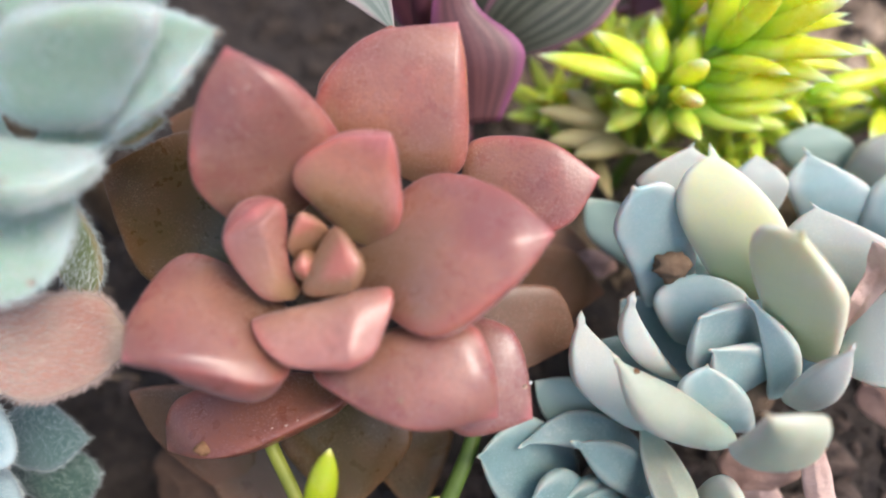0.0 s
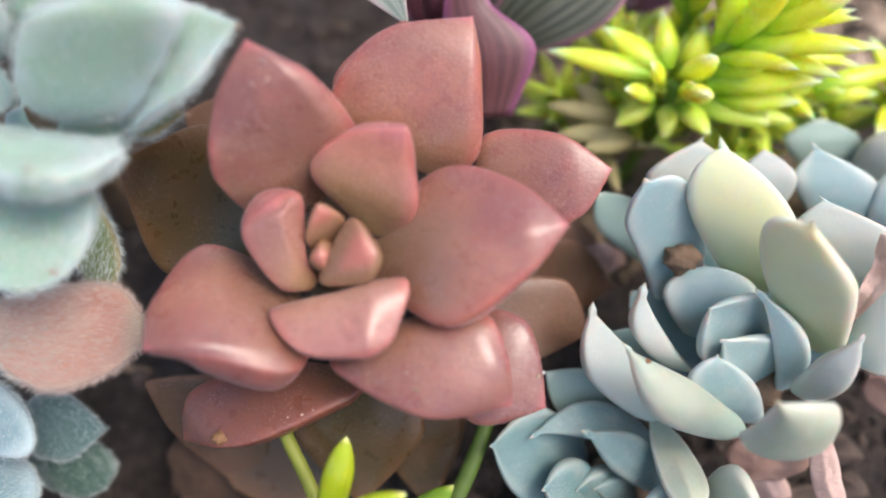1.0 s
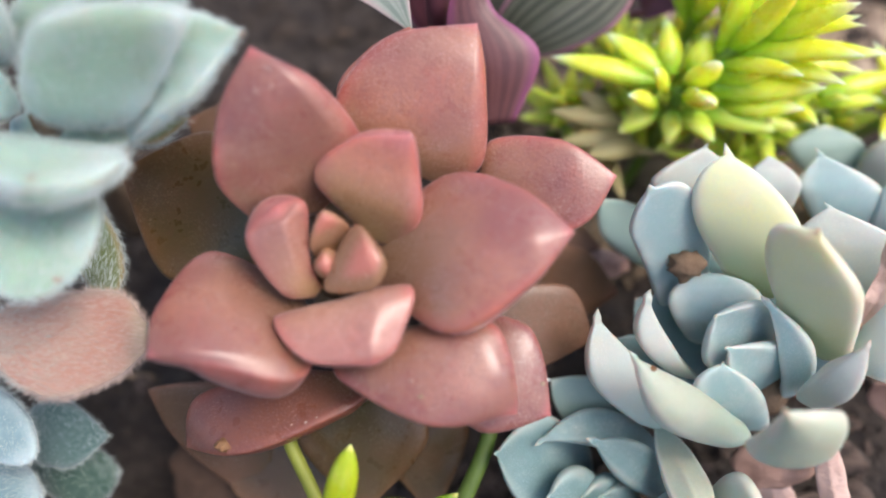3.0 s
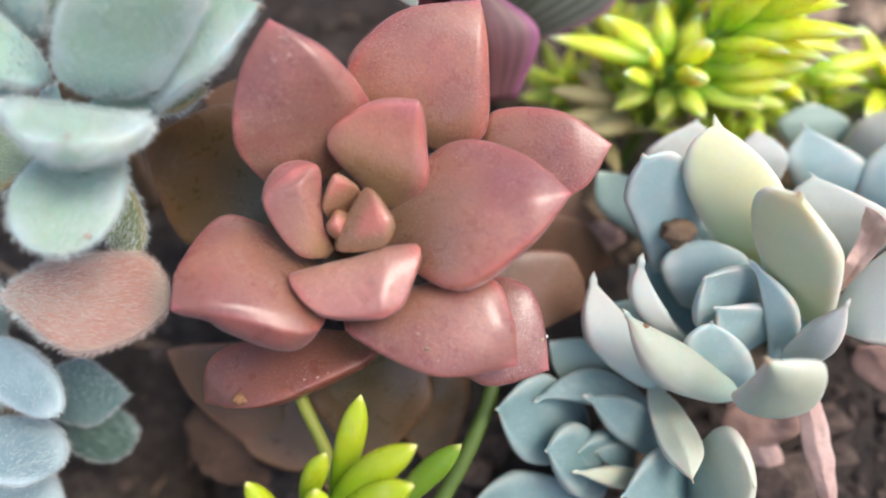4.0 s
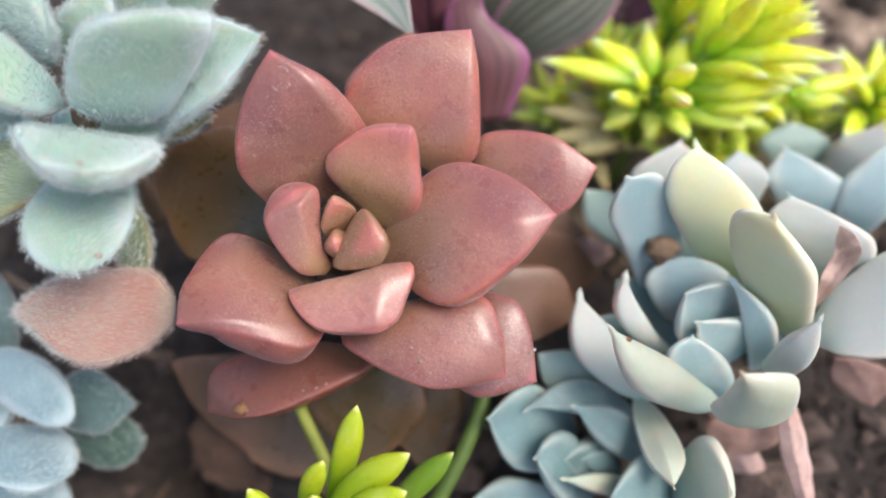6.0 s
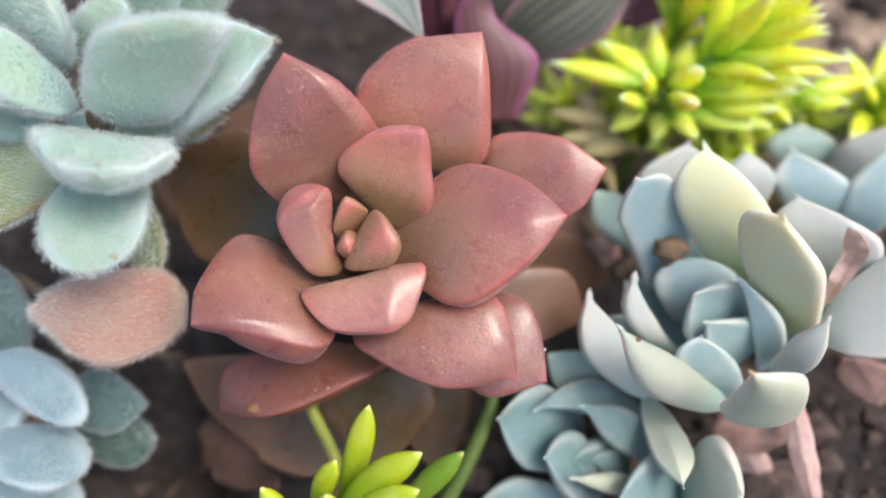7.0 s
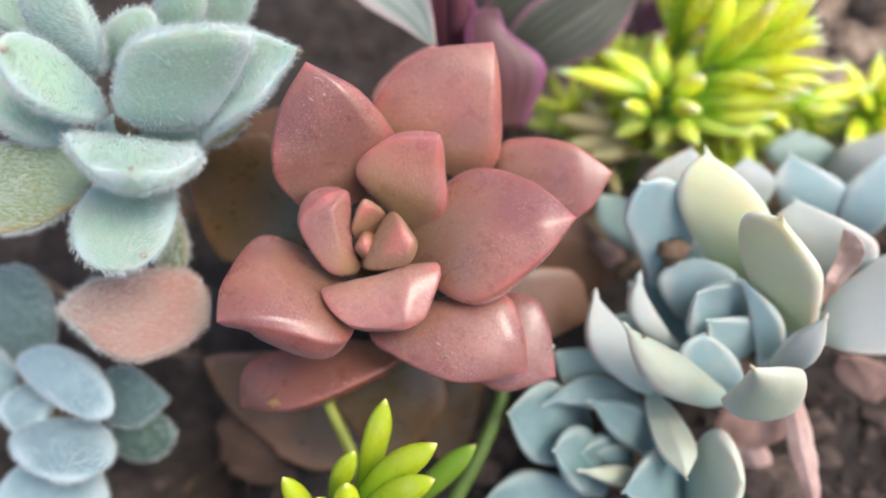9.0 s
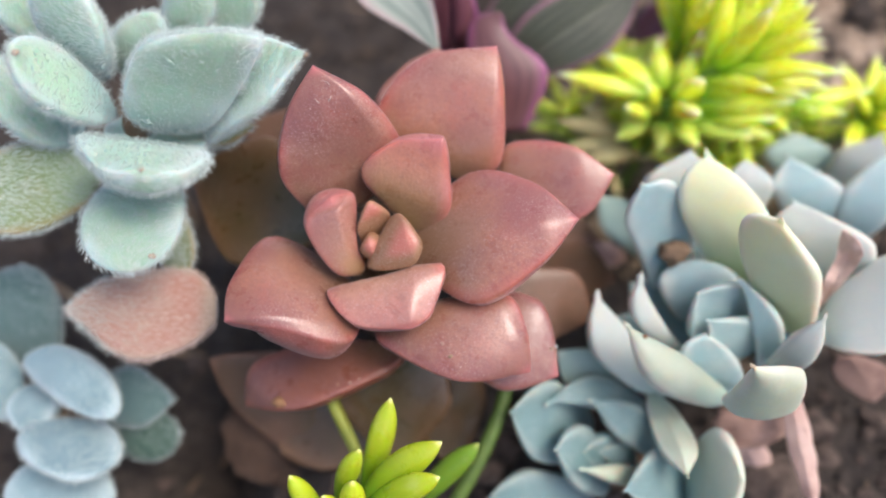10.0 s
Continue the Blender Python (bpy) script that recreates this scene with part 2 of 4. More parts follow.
dry_earth = plain("dry_brown_soil", (0.30, 0.22, 0.14), (0.18, 0.13, 0.085), 160, 0.95, 0.8, 0.002, fine=300)
sand = plain("dry_light_soil", (0.58, 0.45, 0.34), (0.42, 0.31, 0.22), 160, 0.95, 0.8, 0.002, fine=300)


def striped(name, a, b2, rim, across=26.0, edge=(0.86, 0.98), rough=0.4):
    """Long stripes along a leaf."""
    m, n, k, b = graph(name)
    uv = n.new("ShaderNodeUVMap")
    uv.uv_map = "leaf"
    sep = n.new("ShaderNodeSeparateXYZ")
    k.new(uv.outputs["UV"], sep.inputs["Vector"])
    w = n.new("ShaderNodeMath")
    w.operation = "SINE"
    s = n.new("ShaderNodeMath")
    s.operation = "MULTIPLY"
    s.inputs[1].default_value = across
    k.new(sep.outputs["Y"], s.inputs[0])
    k.new(s.outputs[0], w.inputs[0])
    col = blend(n, k, span01(n, k, w.outputs[0], -0.5, 0.9), a, b2)
    col = blend(n, k, span01(n, k, sep.outputs["Y"], *edge), col, rim)
    col = blend(n, k, grain(n, k, 160, 3.0), col, a, 0.4)
    k.new(col, b.inputs["Base Color"])
    b.inputs["Roughness"].default_value = rough
    b.inputs["Subsurface Weight"].default_value = 0.1
    b.inputs["Subsurface Radius"].default_value = (0.002, 0.001, 0.001)
    bumped(n, k, b, grain(n, k, 900, 3.0), 0.2, 0.0002)
    return m


inch_grey = striped("striped_grey_green", (0.22, 0.27, 0.22), (0.37, 0.40, 0.34), (0.50, 0.38, 0.36), 11.0, (0.62, 0.95), 0.5)
inch_dark = striped("striped_dark_green", (0.045, 0.052, 0.036), (0.125, 0.13, 0.095), (0.42, 0.20, 0.27), 26.0, (0.84, 0.98), 0.55)
inch_purple = striped("purple_underside", (0.15, 0.050, 0.070), (0.20, 0.070, 0.092), (0.50, 0.15, 0.38), 14.0)
bract = striped("magenta_edged_purple", (0.110, 0.044, 0.050), (0.175, 0.072, 0.072), (0.36, 0.10, 0.24), 20.0, (0.6, 1.1), 0.45)


# ---- builders ----
ROOT = {}
LEAF_LABELS = {"olive_leaf_skin": "older olive-brown leaf", "old_leaf_skin": "older dull brown leaf", "lemon_skin": "pale lemon-yellow leaf", "bud_skin": "small young orange-pink leaf",
               "yellowing_felt_skin": "yellowing felted leaf", "pink_felt_skin": "withering pinkish felted leaf", "shaded_lime_skin": "shaded green finger leaf", "faded_finger_skin": "faded straw-coloured finger leaf"}


def plant(name, at, label, category="succulent", group=""):
    """An Empty at the plant's foot on the soil, in millimetres."""
    ob = tagged(new(name), label, category, group)
    ob.empty_display_size = 0.01
    ob.location = Vector(at) / 1000
    ROOT[ob] = Vector(at)
    return ob


def part(name, bm, material, parent, label="", kind=""):
    me = bpy.data.meshes.new(name)
    bmesh.ops.recalc_face_normals(bm, faces=bm.faces)
    bm.to_mesh(me)
    bm.free()
    for p in me.polygons:
        p.use_smooth = True
    me.materials.append(material)
    ob = new(name, me)
    ob.parent = parent
    if label or kind:
        tagged(ob, label, kind=kind)
    return ob


def rings(bm, loops, uvs, close=True):
    """Skins a list of closed loops of points; uvs holds the matching (along, across) pairs."""
    layer = bm.loops.layers.uv.verify()
    rows = [[bm.verts.new(p) for p in loop] for loop in loops]
    count = len(loops[0])
    for i in range(len(rows) - 1):
        for j in range(count):
            jj = (j + 1) % count
            f = bm.faces.new((rows[i][j], rows[i][jj], rows[i + 1][jj], rows[i + 1][j]))
            for lp, (a, c) in zip(f.loops, ((i, j), (i, jj), (i + 1, jj), (i + 1, j))):
                lp[layer].uv = uvs[a][c]
    if close:
        bm.faces.new(rows[0][::-1])
        bm.faces.new(rows[-1])


def leaf_shape(base, tip, mid, span, widest, thick, cup, foot, blunt, spine, nu=30, nv=36, wobble=0.25, upper=0.5, square=0.55, skew=0.0, keel=0.0):
    """Rings of a fleshy leaf: a curved midline from base through mid to tip, widest there by span, convex below, cupped above."""
    base, tip, mid, half = Vector(base), Vector(tip), Vector(mid), Vector(span) / 2
    w = widest
    ctrl = (mid - base * (1 - w) ** 2 - tip * w * w) / (2 * w * (1 - w))
    loops, uvs = [], []
    wide = half.length
    along = 0.955 if spine else 1.0

    def flank(u, b):
        g = (u - w) / (1 - w)
        return max(0.0, 1 - g ** (1.55 + 1.1 * max(0.0, 1 - b))) ** b

    for i in range(nu + 1):
        u = math.sin(i / nu * math.pi / 2) if i else 0.0
        u = 0.35 * (i / nu) + 0.65 * u
        c = base * (1 - u) ** 2 + ctrl * 2 * u * (1 - u) + tip * u * u
        tan = (ctrl - base) * (1 - u) + (tip - ctrl) * u
        nor = half.cross(tan).normalized()
        if u < w:
            prof = foot + (1 - foot) * math.sin(math.pi / 2 * u / w) ** 1.1
        else:
            prof = flank(u, blunt)
        prof = max(prof * min(1.0, u / 0.12 + 0.02) ** 0.5, 0.012)
        sides = (prof, prof) if u < w or not skew else (max(flank(u, blunt * (1 - skew)), 0.012), max(flank(u, blunt * (1 + skew)), 0.012))
        if spine and u > 0.7:
            least = 0.42 * spine / wide * min(1.0, (u - 0.7) / 0.25)
            sides = tuple(max(q, least) for q in sides)
            prof = max(prof, least)
        body = thick * (0.6 + 0.4 * math.sin(math.pi * min(1.0, u / 0.85) ** 0.9)) * prof ** 0.62
        ring, ruv = [], []
        for j in range(nv):
            a = 2 * math.pi * j / nv
            x, s = math.cos(a), math.sin(a)
            z = body * (upper * s ** square if s > 0 else -(1 - upper) * (-s) ** (square + 0.25))
            if s > 0 and keel:
                z += keel * wide * prof * max(0.0, u - 0.2) * (1 - abs(x)) ** 1.3
            z += cup * wide * prof * (x * x - 0.35)
            p = c + half * (x * sides[x > 0]) + nor * z
            d = noise.noise(p * 0.09) * wobble * 1.6 + noise.noise(p * 0.33 + Vector((7, 3, 1))) * wobble * 0.5
            ring.append(p + nor * d * min(1.0, prof * 1.6))
            ruv.append((u * along, abs(x)))
        loops.append(ring)
        uvs.append(ruv)
    if spine:
        end = (tip - ctrl).normalized()
        nor = half.cross(end).normalized()
        side = half.normalized()
        flat = 0.42 * spine
        for f in (0.25, 0.5, 0.75, 0.93, 1.0):
            c = tip + (end * f + nor * 0.25 * f * f) * spine
            r = max(flat * (1 - f) ** 0.85, 0.05)
            loops.append([c + (side * math.cos(2 * math.pi * j / nv) + nor * 0.6 * math.sin(2 * math.pi * j / nv)) * r for j in range(nv)])
            uvs.append([(0.955 + 0.045 * f, 0.9)] * nv)
    return loops, uvs


def leaf(owner, material, base, tip, mid, span, widest=0.55, thick=4.0, cup=0.1, foot=0.45, blunt=1.08, spine=0.0, square=0.55, skew=0.0, upper=0.5, keel=0.0, name="leaf", label=""):
    loops, uvs = leaf_shape(base, tip, mid, span, widest, thick, cup, foot, blunt, spine, square=square, skew=skew, upper=upper, keel=keel)
    o = ROOT[owner]
    bm = bmesh.new()
    bm.loops.layers.uv.new("leaf")
    rings(bm, [[(p - o) / 1000 for p in ring] for ring in loops], uvs)
    return part(name, bm, material, owner, label or LEAF_LABELS.get(material.name, ""))


def spline(points, u):
    """A smooth curve through four points, at 0, 1/3, 2/3 and 1."""
    a, b, c, d = points
    v = u * 3
    i = min(int(v), 2)
    t = v - i
    row = (a * 2 - b, a, b, c, d, d * 2 - c)[i:i + 4]
    p0, p1, p2, p3 = row
    return 0.5 * (2 * p1 + (p2 - p0) * t + (2 * p0 - 5 * p1 + 4 * p2 - p3) * t * t + (3 * p1 - p0 - 3 * p2 + p3) * t ** 3)


def horn(owner, material, base, tip, left, right, under=8.0, rim=1.2, hollow=0.05, foot=0.5, lean=0.0, push=0.0, keel=0.0, belly=0.6, blunt=0.03, spine=0.0, ridge=0.0, toward=(0, -0.5, 0.85), name="leaf", label="", nu=34, nv=44, wobble=0.22):
    """A thick leaf with a flat or hollow face inside two rounded margins and a swollen underside. left, right: two points of each margin."""
    base, tip = Vector(base), Vector(tip)
    sides = []
    for pair in (left, right):
        a, b = Vector(pair[0]), Vector(pair[1])
        sides.append((base + (a - base) * foot * 0.5, a, b, tip + (b - tip) * blunt))
    o = ROOT[owner]
    steps = [0.25 * i / nu + 0.75 * math.sin(i / nu * math.pi / 2) for i in range(nu + 1)]
    widest = max((spline(sides[1], u) - spline(sides[0], u)).length for u in steps) / 2
    across = spline(sides[1], 0.66) - spline(sides[0], 0.66)
    onward = spline(sides[0], 0.8) + spline(sides[1], 0.8) - spline(sides[0], 0.55) - spline(sides[1], 0.55)
    facing = 1.0 if across.cross(onward).dot(Vector(toward)) > 0 else -1.0
    cap = min(0.25, 0.05 + 0.5 * blunt)
    loops, uvs = [], []
    for u in steps:
        lp, rp = spline(sides[0], u), spline(sides[1], u)
        round_end = math.sqrt(max(0.0, 1 - max(0.0, (u - 1 + cap) / cap) ** 2))
        c, half = (lp + rp) / 2, (rp - lp) / 2 * round_end ** 0.7
        e = 0.02
        ua, ub = max(0.0, u - e), min(1.0, u + e)
        tan = (spline(sides[0], ub) + spline(sides[1], ub) - spline(sides[0], ua) - spline(sides[1], ua)).normalized()
        if half.length < 0.02 * widest:
            half = axis * 0.02 * widest
        axis = half.normalized()
        nor = axis.cross(tan).normalized() * facing
        f = min(1.0, half.length / widest)
        body = under * min(1.0, 0.1 + 0.9 * f ** 0.85) * (0.05 + 0.95 * round_end)
        lip = rim * (0.35 + 0.65 * f ** 0.5) * (0.3 + 0.7 * round_end)
        ring, ruv = [], []
        for j in range(nv):
            a = 2 * math.pi * j / nv
            x, s = math.cos(a), math.sin(a)
            wide = x
            if s > 0:
                z = lip * s ** 0.45 - hollow * half.length * (1 - x * x) * math.sin(math.pi * min(1.0, u * 1.1)) ** 0.8
                crest = 1 - abs(x - ridge) / (1 - ridge if x > ridge else 1 + ridge)
                z += keel * half.length * min(1.0, max(0.0, u - 0.2) * 2) * crest ** 1.25
                p = c + half * x + nor * z
            else:
                d = (-s) ** belly
                p = c + half * (x * (1 - 0.12 * s * s)) - nor * body * d + axis * (lean * body * d) + tan * (push * body * d)
            # margins swell sideways a little, so that they are round
            p = p + axis * (x * abs(x) * rim * 0.35 * (1 - abs(s)) * f)
            p = p + nor * (noise.noise(p * 0.09) * wobble * 1.6 + noise.noise(p * 0.33 + Vector((7, 3, 1))) * wobble * 0.5) * min(1.0, f * 1.6)
            ring.append((p - o) / 1000)
            ruv.append((u, abs(x)))
        loops.append(ring)
        uvs.append(ruv)
    if spine:
        for g in (0.3, 0.6, 0.85, 1.0):
            end = tip + (tan * g + nor * 0.25 * g * g) * spine
            r = max(0.4 * spine * (1 - g) ** 0.85, 0.05)
            loops.append([(end + (axis * math.cos(2 * math.pi * j / nv) + nor * 0.6 * math.sin(2 * math.pi * j / nv)) * r - o) / 1000 for j in range(nv)])
            uvs.append([(1.0, 0.9)] * nv)
    bm = bmesh.new()
    bm.loops.layers.uv.new("leaf")
    rings(bm, loops, uvs)
    return part(name, bm, material, owner, label or LEAF_LABELS.get(material.name, ""))


def nub(owner, material, corners, tip, root, name="leaf"):
    """A young wedge-shaped leaf: a rounded body of three or four corners that rises from its root and domes over to the tip."""
    tip, root = Vector(tip), Vector(root)
    loop = [Vector(c) for c in corners]
    for cut in (0.17, 0.25, 0.25, 0.25):
        loop = [a + (b - a) * f for a, b in zip(loop, loop[1:] + loop[:1]) for f in (cut, 1 - cut)]
    middle = sum(loop, Vector()) / len(loop)
    loop = [middle + (p - middle) * 1.28 for p in loop]
    crest = middle + (tip - middle) * 0.75
    loops, uvs = [], []
    for i in range(25):
        u = i / 24
        if u < 0.5:
            c, size = root + (middle - root) * (u / 0.5), 0.55 + 0.45 * math.sin(math.pi * u)
        else:
            g = (u - 0.5) / 0.5
            c, size = middle + (crest - middle) * g ** 1.4, max(0.02, (1 - g ** 2.0) ** 0.6)
        loops.append([c + (p - middle) * size for p in loop])
        uvs.append([(0.25 + 0.75 * u, 0.5)] * len(loop))
    o = ROOT[owner]
    bm = bmesh.new()
    bm.loops.layers.uv.new("leaf")
    rings(bm, [[(p - o) / 1000 for p in ring] for ring in loops], uvs)
    bmesh.ops.recalc_face_normals(bm, faces=bm.faces)
    return part(name, bm, material, owner, LEAF_LABELS.get(material.name, ""))


def fur(ob, count, length, material, seed, lie=0.9, thin=0.03, near=0.0):
    """Fine hairs standing on a leaf and leaning towards its tip."""
    rnd = random.Random(seed)
    me = ob.data
    polys = [p for p in me.polygons if p.area > 1e-10]
    end = me.vertices[len(me.vertices) - 1].co.copy()
    if near:
        polys = [p for p in polys if (p.center - end).length < near]
    weights = [p.area * (max(0.0, 1 - (p.center - end).length / near) ** 1.6 if near else 1.0) for p in polys]
    verts, faces = [], []
    for p in rnd.choices(polys, weights, k=count):
        vs = [me.vertices[i].co for i in p.vertices]
        a, b = rnd.random(), rnd.random()
        if len(vs) != 4:
            continue
        at = (vs[0] * (1 - a) + vs[1] * a) * (1 - b) + (vs[3] * (1 - a) + vs[2] * a) * b
        nor = p.normal
        lean = (end - at)
        lean = (lean - nor * lean.dot(nor))
        lean = lean.normalized() if lean.length > 1e-6 else Vector()
        way = (nor + lean * lie + Vector((rnd.gauss(0, 0.25), rnd.gauss(0, 0.25), rnd.gauss(0, 0.25)))).normalized()
        ln = length * rnd.uniform(0.6, 1.25) / 1000
        side = way.cross(Vector((rnd.gauss(0, 1), rnd.gauss(0, 1), rnd.gauss(0, 1)))).normalized() * (thin / 1000)
        i = len(verts)
        top = at + way * ln + Vector((0, 0, -0.12 * ln))
        verts += [at - side, at + side, at + way * ln * 0.55 + side * 0.7, at + way * ln * 0.55 - side * 0.7, top]
        faces += [(i, i + 1, i + 2, i + 3), (i + 3, i + 2, i + 4)]
    m2 = bpy.data.meshes.new("hairs")
    m2.from_pydata(verts, [], faces)
    m2.materials.append(material)
    h = new("hairs", m2)
    h.parent = ob
    tagged(h, "fine pale pinkish hairs on the leaf" if material == hair_pink else "fine white hairs on the leaf", kind="stuff")
    return h


def tube(owner, material, points, radii, name="stem", label="", nv=14, knobs=0.0):
    """A stem through the points (Catmull-Rom), with a radius at each."""
    pts = [Vector(p) for p in points]
    o = ROOT[owner]
    path, rad = [], []
    for i in range(len(pts) - 1):
        p0, p1, p2, p3 = pts[max(i - 1, 0)], pts[i], pts[i + 1], pts[min(i + 2, len(pts) - 1)]
        for s in range(8):
            t = s / 8
            path.append(0.5 * (2 * p1 + (p2 - p0) * t + (2 * p0 - 5 * p1 + 4 * p2 - p3) * t * t + (3 * p1 - p0 - 3 * p2 + p3) * t ** 3))
            rad.append(radii[i] * (1 - t) + radii[i + 1] * t)
    path.append(pts[-1])
    rad.append(radii[-1])
    loops, uvs = [], []
    for i, c in enumerate(path):
        tan = (path[min(i + 1, len(path) - 1)] - path[max(i - 1, 0)]).normalized()
        a = tan.cross(Vector((0.3, 0.9, 0.2))).normalized()
        b = tan.cross(a)
        ring = []
        for j in range(nv):
            an = 2 * math.pi * j / nv
            d = a * math.cos(an) + b * math.sin(an)
            r = rad[i] * (1 + knobs * noise.noise(c * 0.4 + d * 2))
            ring.append((c + d * r - o) / 1000)
        loops.append(ring)
        uvs.append([(i / len(path), 0.0)] * nv)
    bm = bmesh.new()
    bm.loops.layers.uv.new("leaf")
    rings(bm, loops, uvs)
    return part(name, bm, material, owner, label)


def finger(owner, material, base, tip, wide, flat=0.7, bend=(0, 0, 0), name="leaf", point=0.35, taper=0.6, nu=16, nv=12):
    """A plump finger-shaped leaf."""
    base, tip, bend = Vector(base), Vector(tip), Vector(bend)
    o = ROOT[owner]
    ctrl = (base + tip) / 2 + bend
    side0 = (tip - base).cross(Vector((0.1, -0.4, 1.0))).normalized()
    loops, uvs = [], []
    for i in range(nu + 1):
        u = i / nu
        u = u + 0.10 * math.sin(2 * math.pi * u) * -0.6
        c = base * (1 - u) ** 2 + ctrl * 2 * u * (1 - u) + tip * u * u
        tan = ((ctrl - base) * (1 - u) + (tip - ctrl) * u).normalized()
        nor = side0.cross(tan).normalized()
        prof = 0.42 + 0.58 * math.sin(math.pi / 2 * min(1, u / taper))
        if u > taper:
            prof = max(0.02, 1 - ((u - taper) / (1 - taper)) ** (1.0 + 2.33 * taper)) ** (0.55 + point)
        r = wide / 2 * prof
        loops.append([(c + side0 * r * math.cos(2 * math.pi * j / nv) + nor * r * flat * math.sin(2 * math.pi * j / nv) - o) / 1000 for j in range(nv)])
        uvs.append([(u, 0.0)] * nv)
    bm = bmesh.new()
    bm.loops.layers.uv.new("leaf")
    rings(bm, loops, uvs)
    return part(name, bm, material, owner)


def blade(owner, material, base, tip, mid, span, fold=0.3, curl=0.2, thin=0.5, name="leaf", label="", crumple=0.0, foot=0.3, blunt=0.9, widest=0.45, nu=26, nv=14):
    """A thin leaf, folded along its midrib; with crumple it is a withered one."""
    base, tip, mid, half = Vector(base), Vector(tip), Vector(mid), Vector(span) / 2
    o = ROOT[owner]
    w = widest
    ctrl = (mid - base * (1 - w) ** 2 - tip * w * w) / (2 * w * (1 - w))
    loops, uvs = [], []
    for i in range(nu + 1):
        u = i / nu
        c = base * (1 - u) ** 2 + ctrl * 2 * u * (1 - u) + tip * u * u
        tan = (ctrl - base) * (1 - u) + (tip - ctrl) * u
        nor = half.cross(tan).normalized()
        prof = foot + (1 - foot) * math.sin(math.pi / 2 * u / w) if u < w else max(0.015, 1 - ((u - w) / (1 - w)) ** 1.8) ** blunt
        row = []
        for j in range(nv + 1):
            x = -1 + 2 * j / nv
            z = half.length * prof * (fold * abs(x) + curl * math.cos(x * math.pi) * 0.3)
            p = c + half * (x * prof) + nor * z
            if crumple:
                p = p + nor * crumple * (noise.noise(p * 0.16) * 2.0 + noise.noise(p * 0.5) * 0.7) + half.normalized() * crumple * noise.noise(p * 0.21 + Vector((5, 5, 5))) * 1.2
            row.append((p, nor, u, abs(x)))
        up = [(p + n2 * thin / 2 - o) / 1000 for p, n2, _, _ in row]
        dn = [(p - n2 * thin / 2 - o) / 1000 for p, n2, _, _ in row]
        loops.append(up + dn[::-1])
        ruv = [(u2, x2) for _, _, u2, x2 in row]
        uvs.append(ruv + ruv[::-1])
    bm = bmesh.new()
    bm.loops.layers.uv.new("leaf")
    rings(bm, loops, uvs)
    return part(name, bm, material, owner, label)


def crown(owner, at, size):
    """The short thick stem top from which the leaves spring."""
    bm = bmesh.new()
    bmesh.ops.create_uvsphere(bm, u_segments=24, v_segments=14, radius=1.0)
    for v in bm.verts:
        v.co = (v.co * size * (1 + 0.12 * noise.noise(v.co * 2.5)) + Vector(at) - ROOT[owner]) / 1000
    return part("crown", bm, stem_bark, owner)


# ---- ground: one sheet of soil, fine near the plants, reaching far out ----
def ground_height(x, y):
    """Height of the soil in metres."""
    v = Vector((x * 28, y * 28, 0))
    hollow = 0.030 * math.exp(-((x + 0.072) / 0.016) ** 2 - ((y - 0.044) / 0.017) ** 2)
    return -hollow + noise.noise(v) * 0.003 + noise.noise(v * 3.3) * 0.0022 + noise.noise(v * 9) * 0.0012 + noise.noise(v * 24) * 0.0006


def build_ground():
    near = [i * 0.0026 - 0.24 for i in range(185)]
    far = [0.28, 0.36, 0.5, 0.8, 1.5, 3, 8, 25, 80, 250, 800]
    xs = [-f for f in reversed(far)] + near + far
    ys = [-f for f in reversed(far)] + [v + 0.06 for v in near] + [f + 0.06 for f in far]
    verts, faces = [], []
    for y in ys:
        for x in xs:
            fade = 1.0 if abs(x) < 0.5 and abs(y) < 0.6 else 0.0
            verts.append((x, y, ground_height(x, y) * fade))
    c = len(xs)
    for j in range(len(ys) - 1):
        for i in range(c - 1):
            a = j * c + i
            faces.append((a, a + 1, a + c + 1, a + c))
    me = bpy.data.meshes.new("ground")
    me.from_pydata(verts, [], faces)
    for p in me.polygons:
        p.use_smooth = True
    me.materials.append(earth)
    ob = new("ground", me)
    tagged(ob, "dark crumbly garden soil under the succulents", "soil", kind="structure")


build_ground()


def crumbs(name, count, box, size, material, label, seed, stretch=1.0):
    """Loose bits lying on the soil, one mesh."""
    rnd = random.Random(seed)
    ico = bmesh.new()
    bmesh.ops.create_icosphere(ico, subdivisions=1, radius=1.0)
    ico.verts.ensure_lookup_table()
    vs = [v.co.copy() for v in ico.verts]
    fs = [tuple(v.index for v in f.verts) for f in ico.faces]
    ico.free()
    verts, faces = [], []
    for _ in range(count):
        x, y = rnd.uniform(box[0], box[1]), rnd.uniform(box[2], box[3])
        s = size * rnd.lognormvariate(0, 0.5)
        m = Euler((rnd.uniform(0, 6.3) if stretch < 2 else rnd.gauss(0, 0.2), rnd.gauss(0, 0.3), rnd.uniform(0, 6.3))).to_matrix()
        dim = Vector((s * stretch, s * rnd.uniform(0.6, 1), s * rnd.uniform(0.5, 0.9)))
        at = Vector((x, y, ground_height(x, y) + s * 0.3))
        i = len(verts)
        for v in vs:
            verts.append(at + m @ Vector([a * b for a, b in zip(v, dim)]) * rnd.uniform(0.62, 1.3))
        faces += [tuple(i + q for q in f) for f in fs]
    me = bpy.data.meshes.new(name)
    me.from_pydata(verts, [], faces)
    me.materials.append(material)
    return tagged(new(name, me), label, "soil", kind="stuff")


